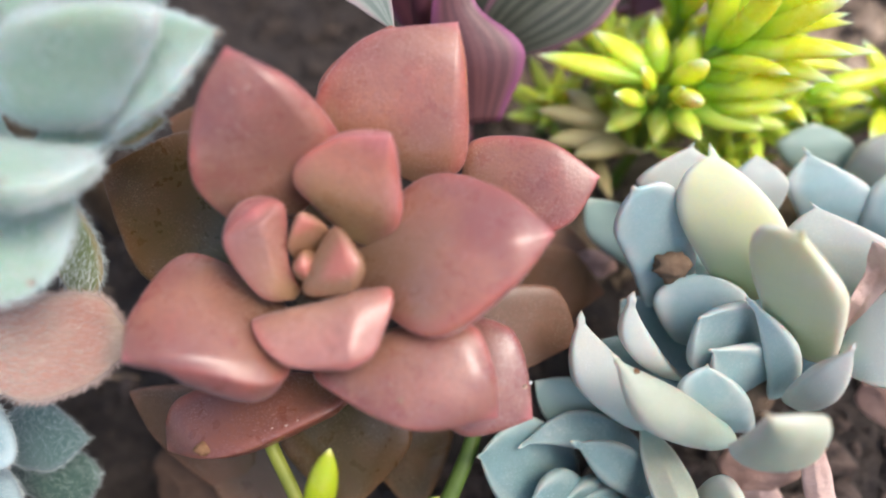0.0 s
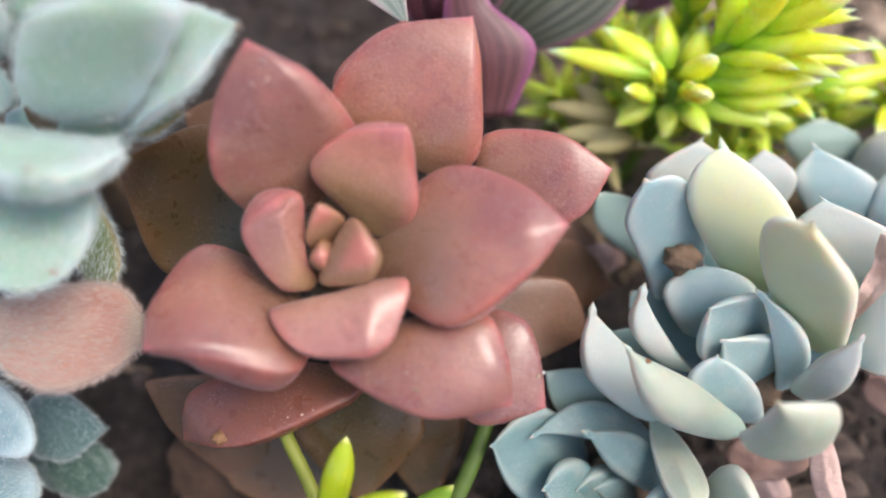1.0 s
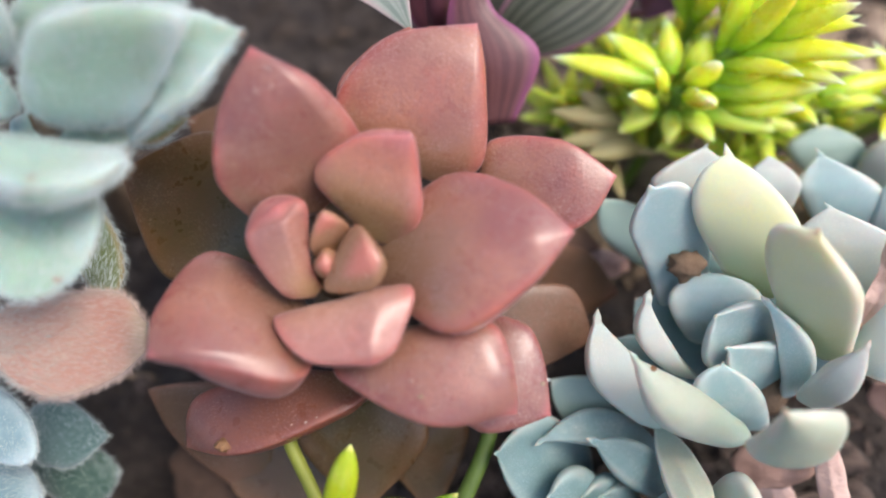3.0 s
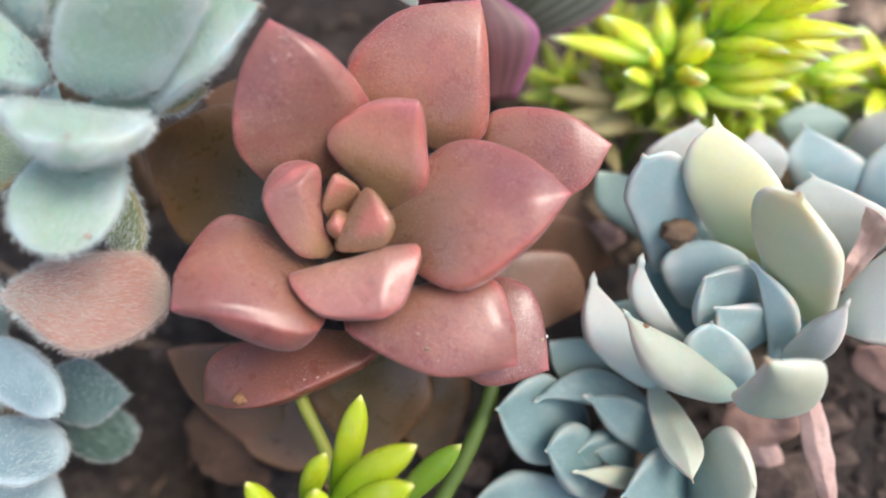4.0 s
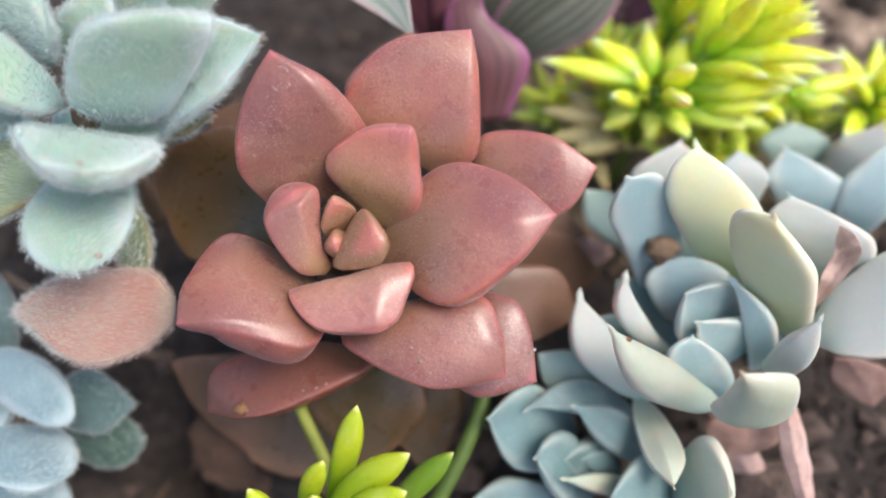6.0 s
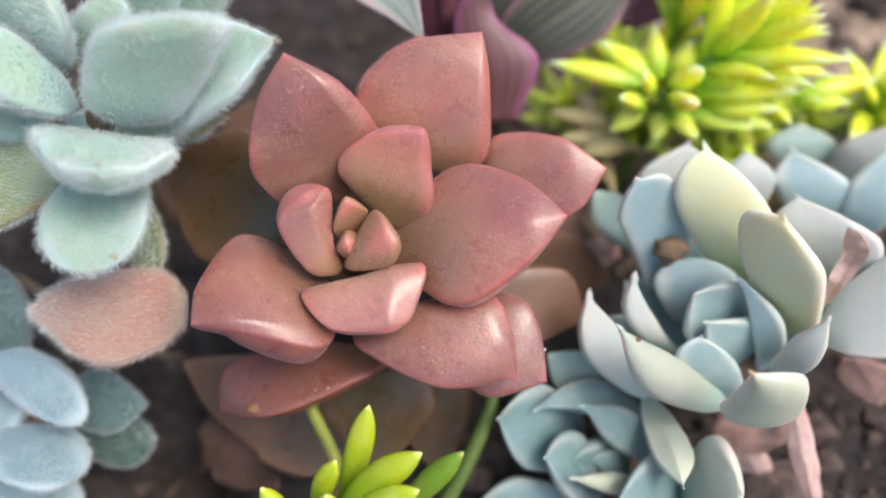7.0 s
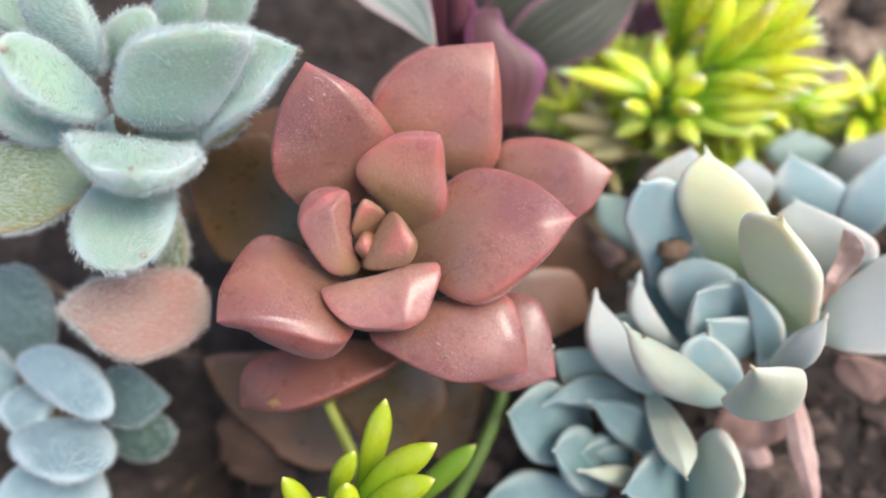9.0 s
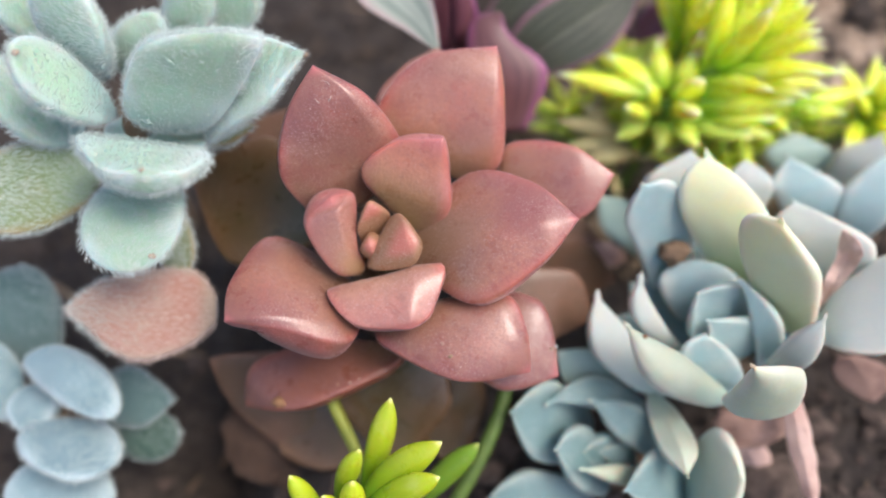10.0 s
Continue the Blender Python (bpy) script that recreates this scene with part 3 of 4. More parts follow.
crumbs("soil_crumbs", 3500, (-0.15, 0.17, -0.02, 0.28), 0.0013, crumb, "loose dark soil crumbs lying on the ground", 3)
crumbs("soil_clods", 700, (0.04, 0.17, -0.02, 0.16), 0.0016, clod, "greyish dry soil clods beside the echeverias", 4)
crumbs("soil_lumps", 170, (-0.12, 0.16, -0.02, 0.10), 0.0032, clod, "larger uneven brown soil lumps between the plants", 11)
crumbs("straw_litter", 260, (-0.15, 0.17, -0.02, 0.28), 0.0005, straw, "thin pale plant fibres scattered on the soil", 5, 9.0)
crumbs("dry_lumps", 900, (0.015, 0.12, 0.105, 0.19), 0.0019, dry_earth, "light brown dry soil lumps under the stonecrop", 9)
crumbs("sandy_lumps", 2600, (0.07, 0.30, 0.17, 0.42), 0.0022, sand, "light dry lumps of sandy soil in the sun", 7)

# ---- the rose rosette ----
pink = plant("rosette_succulent", (-26.8, 87.4, 32.2), "rose-pink fleshy rosette succulent with smooth pointed leaves")
pink.location.z = 0.0
ROOT[pink] = Vector((ROOT[pink].x, ROOT[pink].y, 0.0))
tube(pink, stem_bark, [ROOT[pink] - Vector((0, 0, 3)), (-25.1, 82.0, 40.6), (-22.5, 76.5, 53.8), (-21.4, 71.7, 62.6)], [5, 5, 5.5, 4], knobs=0.3)
crown(pink, (-19.2, 79.9, 44.0), 11)
horn(pink, wine, (-32.5, 76.5, 59.6), (-32.9, 91.8, 98.4), ((-40.4, 78.8, 80.5), (-38.3, 85.3, 91.3)), ((-16.3, 86.5, 77.6), (-22.6, 88.6, 92.5)), under=9, rim=1.4, hollow=-0.02, foot=0.9, keel=0.18, ridge=0.74)
horn(pink, rose, (-8.9, 87.0, 65.1), (4.2, 107.4, 89.4), ((-22.2, 96.0, 78.2), (-12.7, 105.0, 87.4)), ((4.8, 89.3, 71.6), (5.4, 98.9, 83.7)), under=6, rim=1.2, hollow=-0.07, foot=0.8, keel=0.12, ridge=0.84)
horn(pink, honey, (-12.5, 74.1, 62.7), (-7.2, 83.3, 87.0), ((-24.0, 80.5, 78.5), (-17.7, 83.7, 84.6)), ((-6.5, 75.0, 73.9), (-6.5, 80.1, 80.7)), under=10, rim=1.4, hollow=0.04, foot=0.6, keel=0.16, ridge=0.72)
horn(pink, rose, (3.0, 84.7, 63.6), (30.2, 86.1, 71.8), ((7.2, 93.9, 72.2), (20.1, 91.9, 74.6)), ((13.5, 77.8, 63.2), (24.2, 79.3, 66.7)), under=5, rim=1.2, hollow=-0.06, foot=0.8)
horn(pink, rose, (-20.7, 74.6, 59.4), (19.8, 69.1, 78.5), ((-1.9, 82.6, 75.7), (10.3, 77.3, 80.0)), ((-1.3, 56.0, 68.3), (12.0, 61.2, 74.9)), under=9, rim=1.5, hollow=-0.10, foot=0.6, keel=0.13, ridge=0.25)
horn(pink, wine, (-22.0, 69.9, 52.9), (-50.3, 50.3, 70.1), ((-44.4, 71.9, 67.3), (-50.0, 59.5, 70.4)), ((-27.0, 49.4, 63.6), (-39.7, 48.9, 69.8)), under=13, rim=1.5, hollow=-0.03, foot=0.9, belly=0.75, lean=0.1, keel=0.14, ridge=0.74)
horn(pink, wine, (-25.4, 61.1, 54.4), (10.7, 45.6, 57.2), ((4.6, 59.8, 64.8), (9.3, 53.3, 62.7)), ((-19.1, 51.0, 58.1), (-4.5, 43.1, 59.0)), under=8, rim=1.3, hollow=-0.10, foot=1.0, keel=0.08, ridge=-0.72)
leaf(pink, wine, (-9.3, 61.8, 48.8), (17.3, 47.8, 50.4), (8.7, 54.0, 53.2), (-9.0, -17.2, -8.9), widest=0.6, thick=7, cup=0, foot=0.7, square=0.5)
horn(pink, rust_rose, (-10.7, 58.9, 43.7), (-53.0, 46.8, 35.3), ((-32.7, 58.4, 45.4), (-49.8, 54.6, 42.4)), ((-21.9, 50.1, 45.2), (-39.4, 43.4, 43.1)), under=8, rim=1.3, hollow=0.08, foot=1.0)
horn(pink, blush, (-22.2, 67.1, 48.8), (-13.2, 49.3, 67.7), ((-31.0, 59.5, 66.5), (-25.5, 51.6, 67.3)), ((-7.8, 62.9, 70.9), (-9.5, 54.1, 68.9)), under=8, rim=1.0, hollow=0.06, foot=0.6, blunt=0.2, belly=0.8, keel=0.32, ridge=0.5)
horn(pink, blush, (-23.1, 65.6, 62.0), (-31.1, 75.2, 80.0), ((-30.3, 64.2, 67.1), (-35.2, 69.5, 75.2)), ((-25.6, 68.7, 69.9), (-26.1, 75.8, 76.8)), under=8, rim=1.4, hollow=-0.05, foot=0.7, blunt=0.35, belly=0.8, keel=0.5, ridge=0.2)
nub(pink, bud, ((-22.6, 73.7, 78.5), (-18.3, 72.8, 74.3), (-25.1, 69.3, 73.2)), (-22.2, 71.7, 79.0), (-21.0, 73.0, 60.0))
nub(pink, bud, ((-16.9, 71.5, 77.0), (-12.2, 65.6, 74.4), (-13.9, 62.5, 72.4), (-22.2, 63.2, 69.9)), (-14.2, 64.9, 77.5), (-21.0, 73.0, 60.0))
nub(pink, bud, ((-22.4, 69.9, 72.4), (-19.4, 68.8, 70.5), (-20.7, 65.2, 68.2), (-24.5, 67.2, 70.1)), (-22.5, 65.8, 74.0), (-21.0, 73.0, 60.0))
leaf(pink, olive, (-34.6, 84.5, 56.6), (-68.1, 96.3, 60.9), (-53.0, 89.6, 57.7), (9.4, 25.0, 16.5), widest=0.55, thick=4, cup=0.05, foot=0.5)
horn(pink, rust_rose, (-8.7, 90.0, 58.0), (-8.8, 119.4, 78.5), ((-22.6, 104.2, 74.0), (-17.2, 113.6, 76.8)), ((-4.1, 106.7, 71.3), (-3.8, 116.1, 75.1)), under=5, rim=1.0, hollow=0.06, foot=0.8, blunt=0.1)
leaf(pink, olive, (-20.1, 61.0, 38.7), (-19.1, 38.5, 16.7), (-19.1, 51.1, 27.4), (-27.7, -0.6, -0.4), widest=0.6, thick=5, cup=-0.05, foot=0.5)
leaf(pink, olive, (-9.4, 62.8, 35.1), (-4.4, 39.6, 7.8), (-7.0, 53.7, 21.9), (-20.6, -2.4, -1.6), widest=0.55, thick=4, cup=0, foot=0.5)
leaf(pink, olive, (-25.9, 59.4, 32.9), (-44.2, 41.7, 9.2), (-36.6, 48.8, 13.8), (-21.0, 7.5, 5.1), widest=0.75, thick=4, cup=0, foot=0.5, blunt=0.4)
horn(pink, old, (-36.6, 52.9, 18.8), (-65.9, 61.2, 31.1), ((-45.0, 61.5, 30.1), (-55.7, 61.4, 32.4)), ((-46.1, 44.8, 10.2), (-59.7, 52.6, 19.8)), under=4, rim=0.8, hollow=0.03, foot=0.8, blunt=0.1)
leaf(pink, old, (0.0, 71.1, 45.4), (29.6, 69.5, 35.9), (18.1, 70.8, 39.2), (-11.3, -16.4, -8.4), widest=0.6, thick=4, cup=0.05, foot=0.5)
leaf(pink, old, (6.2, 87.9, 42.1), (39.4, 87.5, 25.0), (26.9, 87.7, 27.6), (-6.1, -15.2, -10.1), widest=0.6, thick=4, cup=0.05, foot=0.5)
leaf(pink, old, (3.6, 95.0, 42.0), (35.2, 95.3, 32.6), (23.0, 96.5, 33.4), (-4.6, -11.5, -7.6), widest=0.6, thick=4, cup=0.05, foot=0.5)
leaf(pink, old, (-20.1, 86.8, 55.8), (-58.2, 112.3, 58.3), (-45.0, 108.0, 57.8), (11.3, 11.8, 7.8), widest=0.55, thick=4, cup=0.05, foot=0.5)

# ---- the blue-green rosettes ----
ech = plant("echeveria", (72.9, 68.5, 13.6), "pale blue-green echeveria rosette with cream pointed leaf tips", group="echeverias")
ROOT[ech].z = 0.0
ech.location.z = 0.0
tube(ech, stem_bark, [ROOT[ech] - Vector((0, 0, 3)), (70.1, 65.5, 20.0), (64.6, 60.7, 33.6)], [5, 6, 5], knobs=0.3)
crown(ech, (70.6, 72.7, 18.8), 11)
leaf(ech, blue, (64.0, 63.3, 32.9), (49.1, 65.2, 55.8), (55.5, 66.7, 46.6), (13.3, 10.4, 5.7), widest=0.55, thick=5.4, cup=0.22, foot=0.6, spine=1.6)
leaf(ech, blue, (65.7, 61.3, 31.6), (51.5, 60.4, 52.1), (60.2, 61.6, 43.2), (12.6, 6.3, 2.9), widest=0.55, thick=5.4, cup=0.15, foot=0.6, spine=1.4)
leaf(ech, blue, (70.3, 59.2, 30.3), (59.5, 68.8, 55.2), (67.1, 61.7, 46.2), (5.3, 0.1, 4.9), widest=0.5, thick=5.4, cup=0.2, foot=0.6, spine=1.6)
leaf(ech, blue, (62.2, 52.7, 28.3), (50.2, 57.3, 51.2), (53.3, 54.7, 43.5), (14.8, 0.1, -3.5), widest=0.55, thick=5.4, cup=0.12, foot=0.6, spine=1.1, blunt=0.75)
leaf(ech, cream, (58.9, 48.2, 35.0), (32.2, 56.5, 56.8), (42.2, 50.0, 48.2), (-6.1, -7.9, -0.4), widest=0.5, thick=7, cup=0.15, foot=0.5, spine=1.4, square=0.45)
horn(ech, cream, (61.5, 41.9, 43.9), (51.6, 41.6, 68.8), ((51.4, 42.3, 50.8), (51.8, 42.2, 58.5)), ((66.9, 42.8, 52.8), (62.3, 42.5, 65.4)), under=5, rim=0.6, hollow=0.05, foot=0.9, spine=1.6, belly=0.8, toward=(0, 1, 0.2))
leaf(ech, pale, (69.6, 55.9, 37.6), (72.7, 56.8, 61.0), (70.7, 54.0, 52.0), (5.2, -4.4, -0.5), widest=0.5, thick=7, cup=0.15, foot=0.5, spine=1.1, square=0.45)
leaf(ech, pale, (50.2, 61.8, 34.4), (36.9, 69.5, 55.9), (40.0, 65.0, 45.0), (7.5, 0.4, -2.1), widest=0.5, thick=7, cup=0.15, foot=0.6, spine=1.9, square=0.45)
leaf(ech, pale, (46.7, 53.4, 26.5), (27.7, 67.6, 51.2), (32.8, 60.3, 39.8), (10.8, 4.0, -0.3), widest=0.5, thick=7, cup=0.15, foot=0.6, spine=1.9, square=0.45)
leaf(ech, blue, (59.2, 70.3, 32.8), (52.7, 79.0, 48.2), (54.2, 74.7, 44.2), (19.1, -0.4, 2.1), widest=0.6, thick=6, cup=0.12, foot=0.7, spine=0.54, blunt=0.6)
leaf(ech, blue, (49.1, 77.8, 35.4), (37.0, 85.5, 68.3), (41.7, 84.9, 59.3), (13.9, 5.3, 3.4), widest=0.8, thick=5.4, cup=0.1, foot=0.6, spine=2.2, blunt=0.5, skew=-0.5)
leaf(ech, lemon, (66.2, 77.6, 40.0), (51.3, 90.6, 72.5), (56.9, 82.9, 61.5), (20.8, -4.7, -0.7), widest=0.46, thick=6.075, cup=0.05, foot=0.5, spine=2.2, blunt=0.95, skew=0)
leaf(ech, lemon, (77.0, 65.3, 36.7), (60.4, 69.4, 77.5), (64.7, 68.2, 65.0), (15.8, -8.9, -1.1), widest=0.58, thick=6.075, cup=0.04, foot=0.6, spine=1.9, blunt=0.72, skew=0.5)
leaf(ech, pale, (84.8, 76.6, 41.7), (74.3, 87.0, 60.6), (80.5, 80.7, 56.5), (19.9, -8.0, 4.3), widest=0.6, thick=5.4, cup=0.05, foot=0.55, spine=1.4)
horn(ech, pale, (77.5, 61.4, 41.3), (96.6, 64.3, 57.5), ((83.8, 69.9, 49.3), (93.2, 74.5, 57.2)), ((82.2, 54.6, 48.8), (89.8, 53.1, 52.5)), under=5, rim=0.8, hollow=0.02, foot=0.8, blunt=0.4)
leaf(ech, dusk, (49.4, 87.6, 34.7), (33.1, 100.2, 45.4), (38.7, 96.2, 41.0), (9.1, 4.9, 4.4), widest=0.55, thick=5.4, cup=0.08, foot=0.55, spine=0)
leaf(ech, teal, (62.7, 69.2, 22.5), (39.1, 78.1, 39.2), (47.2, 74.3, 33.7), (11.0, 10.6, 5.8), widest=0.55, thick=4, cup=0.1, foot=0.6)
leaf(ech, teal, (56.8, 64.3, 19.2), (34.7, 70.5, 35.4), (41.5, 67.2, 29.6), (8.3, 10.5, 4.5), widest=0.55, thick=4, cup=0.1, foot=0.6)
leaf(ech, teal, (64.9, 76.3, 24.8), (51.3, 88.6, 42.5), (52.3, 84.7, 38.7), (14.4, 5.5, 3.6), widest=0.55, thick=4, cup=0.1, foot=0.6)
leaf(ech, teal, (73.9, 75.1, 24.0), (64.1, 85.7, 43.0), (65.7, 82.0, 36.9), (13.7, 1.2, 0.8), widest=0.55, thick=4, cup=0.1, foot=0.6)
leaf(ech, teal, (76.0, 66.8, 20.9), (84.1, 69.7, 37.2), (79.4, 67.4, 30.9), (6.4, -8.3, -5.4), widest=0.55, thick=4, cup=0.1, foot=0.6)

pup = plant("echeveria", (38.5, 44.2, -2.4), "smaller blue-green echeveria rosette low beside the larger one", group="echeverias")
ROOT[pup].z = 0.0
pup.location.z = 0.0
tube(pup, stem_bark, [ROOT[pup] - Vector((0, 0, 3)), (36.7, 41.8, 5.6), (35.9, 40.2, 12.9)], [5, 5, 4], knobs=0.3)
crown(pup, (41.9, 46.2, 1.3), 9)
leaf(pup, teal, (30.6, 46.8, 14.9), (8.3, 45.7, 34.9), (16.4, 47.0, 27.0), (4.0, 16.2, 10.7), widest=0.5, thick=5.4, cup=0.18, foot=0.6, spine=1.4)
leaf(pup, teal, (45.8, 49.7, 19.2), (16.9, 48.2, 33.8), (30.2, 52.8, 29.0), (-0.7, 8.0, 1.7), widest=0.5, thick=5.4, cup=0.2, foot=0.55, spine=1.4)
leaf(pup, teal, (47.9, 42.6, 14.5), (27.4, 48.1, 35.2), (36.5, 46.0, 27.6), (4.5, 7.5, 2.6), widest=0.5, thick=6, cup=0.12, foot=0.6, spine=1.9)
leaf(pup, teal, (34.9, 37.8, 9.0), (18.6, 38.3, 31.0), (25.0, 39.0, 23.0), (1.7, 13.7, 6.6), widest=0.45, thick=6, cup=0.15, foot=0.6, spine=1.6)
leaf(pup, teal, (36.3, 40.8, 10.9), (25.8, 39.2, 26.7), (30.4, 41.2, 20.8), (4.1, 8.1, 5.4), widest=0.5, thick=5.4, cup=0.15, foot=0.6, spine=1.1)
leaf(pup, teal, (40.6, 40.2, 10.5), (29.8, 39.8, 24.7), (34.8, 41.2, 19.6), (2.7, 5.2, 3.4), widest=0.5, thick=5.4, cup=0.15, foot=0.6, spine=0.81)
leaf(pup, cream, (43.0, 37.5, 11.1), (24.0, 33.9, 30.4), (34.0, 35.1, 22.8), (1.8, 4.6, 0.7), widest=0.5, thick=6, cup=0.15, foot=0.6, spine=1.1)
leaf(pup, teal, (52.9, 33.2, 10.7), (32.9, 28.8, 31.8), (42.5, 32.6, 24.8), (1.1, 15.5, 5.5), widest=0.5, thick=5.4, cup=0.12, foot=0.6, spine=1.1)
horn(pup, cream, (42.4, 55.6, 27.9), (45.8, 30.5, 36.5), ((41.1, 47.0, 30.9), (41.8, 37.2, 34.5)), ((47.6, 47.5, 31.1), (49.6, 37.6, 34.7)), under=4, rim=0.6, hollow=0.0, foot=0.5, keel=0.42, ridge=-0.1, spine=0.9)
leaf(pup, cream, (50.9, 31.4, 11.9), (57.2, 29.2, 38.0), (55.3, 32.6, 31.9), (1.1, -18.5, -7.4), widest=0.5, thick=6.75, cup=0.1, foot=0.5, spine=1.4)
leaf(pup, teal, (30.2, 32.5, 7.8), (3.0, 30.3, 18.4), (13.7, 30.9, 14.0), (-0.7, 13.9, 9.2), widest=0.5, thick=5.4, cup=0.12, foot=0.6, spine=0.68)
leaf(pup, dusk, (39.2, 56.9, 21.6), (20.4, 62.4, 32.4), (27.7, 59.3, 28.0), (7.0, 8.0, 5.3), widest=0.5, thick=5.4, cup=0.1, foot=0.6, spine=0)

ech_back = plant("echeveria", (99.1, 112.1, 18.4), "blue-grey echeveria rosette half hidden behind the front one", group="echeverias")
ROOT[ech_back].z = 0.0
ech_back.location.z = 0.0
tube(ech_back, stem_bark, [ROOT[ech_back] - Vector((0, 0, 3)), (95.0, 106.6, 23.2), (87.0, 99.7, 33.0)], [5, 5, 4], knobs=0.3)
crown(ech_back, (88.9, 101.4, 29.3), 10)
leaf(ech_back, blue, (88.7, 96.2, 37.9), (79.7, 105.3, 54.7), (85.3, 100.6, 48.6), (18.7, -1.2, 0.4), widest=0.6, thick=6.075, cup=0.08, foot=0.55, spine=1.9)
leaf(ech_back, blue, (99.2, 93.8, 36.3), (104.0, 105.5, 58.4), (100.0, 97.0, 49.2), (13.1, -3.6, 0.0), widest=0.55, thick=5.4, cup=0.08, foot=0.55, spine=1.4)
leaf(ech_back, pale, (64.2, 95.1, 39.6), (53.2, 103.4, 59.5), (52.4, 99.0, 53.0), (20.7, 1.9, -1.1), widest=0.6, thick=5.4, cup=0.06, foot=0.55, spine=1.1)
leaf(ech_back, pale, (69.4, 96.2, 37.9), (69.1, 105.7, 53.8), (69.6, 101.2, 49.0), (13.7, 0.0, 1.2), widest=0.6, thick=5.4, cup=0.06, foot=0.55, spine=0)
leaf(ech_back, dusk, (95.9, 114.3, 31.9), (89.5, 122.1, 45.4), (90.4, 119.2, 41.1), (18.8, 0.3, 0.2), widest=0.6, thick=5.4, cup=0.06, foot=0.55, spine=0)
leaf(ech_back, pale, (100.8, 112.4, 34.2), (108.1, 116.2, 51.1), (105.3, 113.5, 44.0), (13.1, -4.4, -1.7), widest=0.55, thick=5.4, cup=0.06, foot=0.55, spine=1.4)

# ---- the felted plants ----
felt = plant("felted_succulent", (-93.2, 126.0, 39.8), "pale mint succulent with felted white-haired leaves", group="felted succulents")
ROOT[felt].z = 0.0
felt.location.z = 0.0
tube(felt, stem_bark, [ROOT[felt] - Vector((0, 0, 3)), (-82.5, 109.1, 58.6), (-69.4, 90.8, 82.5)], [4, 4.5, 5], knobs=0.3)
crown(felt, (-75.0, 101.8, 70.6), 9)
horn(felt, fuzz, (-65.7, 87.9, 80.7), (-45.9, 92.1, 107.8), ((-69.7, 86.0, 92.7), (-63.1, 89.4, 104.9)), ((-52.2, 86.8, 89.5), (-42.2, 90.6, 103.9)), under=7, rim=1.8, hollow=0.0, foot=0.8, blunt=0.3, belly=0.7, keel=0.12, ridge=0.45)
leaf(felt, fuzz, (-59.9, 90.2, 79.6), (-34.3, 94.1, 99.1), (-46.5, 93.8, 93.4), (6.1, -16.1, -4.6), widest=0.55, thick=5, cup=0.14, foot=0.5)
leaf(felt, fuzzy_old, (-63.1, 94.3, 75.1), (-47.1, 90.7, 82.3), (-54.0, 91.4, 79.8), (0.3, -6.0, -2.8), widest=0.6, thick=4, cup=0, foot=0.5)
leaf(felt, fuzz, (-75.7, 90.9, 84.9), (-86.0, 86.0, 106.9), (-82.8, 88.0, 98.0), (-0.4, 12.4, 4.6), widest=0.5, thick=6, cup=0.1, foot=0.5, blunt=0.6)
leaf(felt, fuzz, (-82.3, 100.2, 86.3), (-80.0, 103.1, 112.2), (-79.7, 98.7, 102.0), (14.2, -4.5, -3.0), widest=0.5, thick=6, cup=0.1, foot=0.5, blunt=0.6)
leaf(felt, fuzz, (-77.4, 104.2, 84.1), (-66.0, 104.9, 100.1), (-71.0, 103.4, 94.3), (10.1, -2.0, -1.3), widest=0.5, thick=5, cup=0.06, foot=0.6, blunt=0.6)
leaf(felt, fuzz, (-65.7, 108.9, 84.8), (-59.8, 114.3, 102.7), (-61.1, 111.2, 95.9), (10.7, -1.0, -0.7), widest=0.5, thick=5, cup=0.06, foot=0.6, blunt=0.6)
leaf(felt, fuzz, (-58.8, 109.4, 82.7), (-50.5, 117.0, 102.1), (-52.0, 113.4, 95.0), (11.1, 0.0, 0.0), widest=0.5, thick=5, cup=0.06, foot=0.6, blunt=0.6)
horn(felt, fuzz, (-72.9, 87.4, 72.1), (-60.4, 64.1, 96.8), ((-77.2, 78.0, 92.2), (-69.2, 67.6, 95.6)), ((-53.4, 77.3, 88.1), (-54.4, 67.7, 94.4)), under=6, rim=1.4, hollow=0.06, foot=0.7, blunt=0.3, belly=0.8, keel=0.1)
leaf(felt, fuzz, (-71.3, 85.4, 74.1), (-67.6, 57.9, 76.3), (-69.1, 68.5, 78.5), (-19.4, -3.5, 0.1), widest=0.55, thick=5, cup=0.06, foot=0.55, blunt=0.5)
leaf(felt, fuzzy_old, (-81.2, 86.0, 73.3), (-109.1, 74.4, 76.5), (-93.9, 79.8, 75.2), (-2.2, 18.5, 7.5), widest=0.5, thick=6, cup=0.05, foot=0.5, blunt=0.6)
leaf(felt, fuzz, (-86.0, 93.9, 77.3), (-102.0, 93.8, 94.0), (-94.6, 92.8, 86.2), (-3.4, 15.8, 5.6), widest=0.5, thick=6, cup=0.06, foot=0.5, blunt=0.6)
leaf(felt, fuzz, (-94.3, 114.6, 86.2), (-102.2, 113.2, 102.1), (-96.2, 112.1, 95.3), (4.9, 10.7, 4.6), widest=0.5, thick=6, cup=0.06, foot=0.5, blunt=0.6)
leaf(felt, fuzzy_old, (-72.2, 87.3, 65.8), (-67.3, 70.2, 54.5), (-68.8, 77.7, 59.4), (-9.2, 0.0, 0.0), widest=0.5, thick=4, cup=0.04, foot=0.5, blunt=0.6)
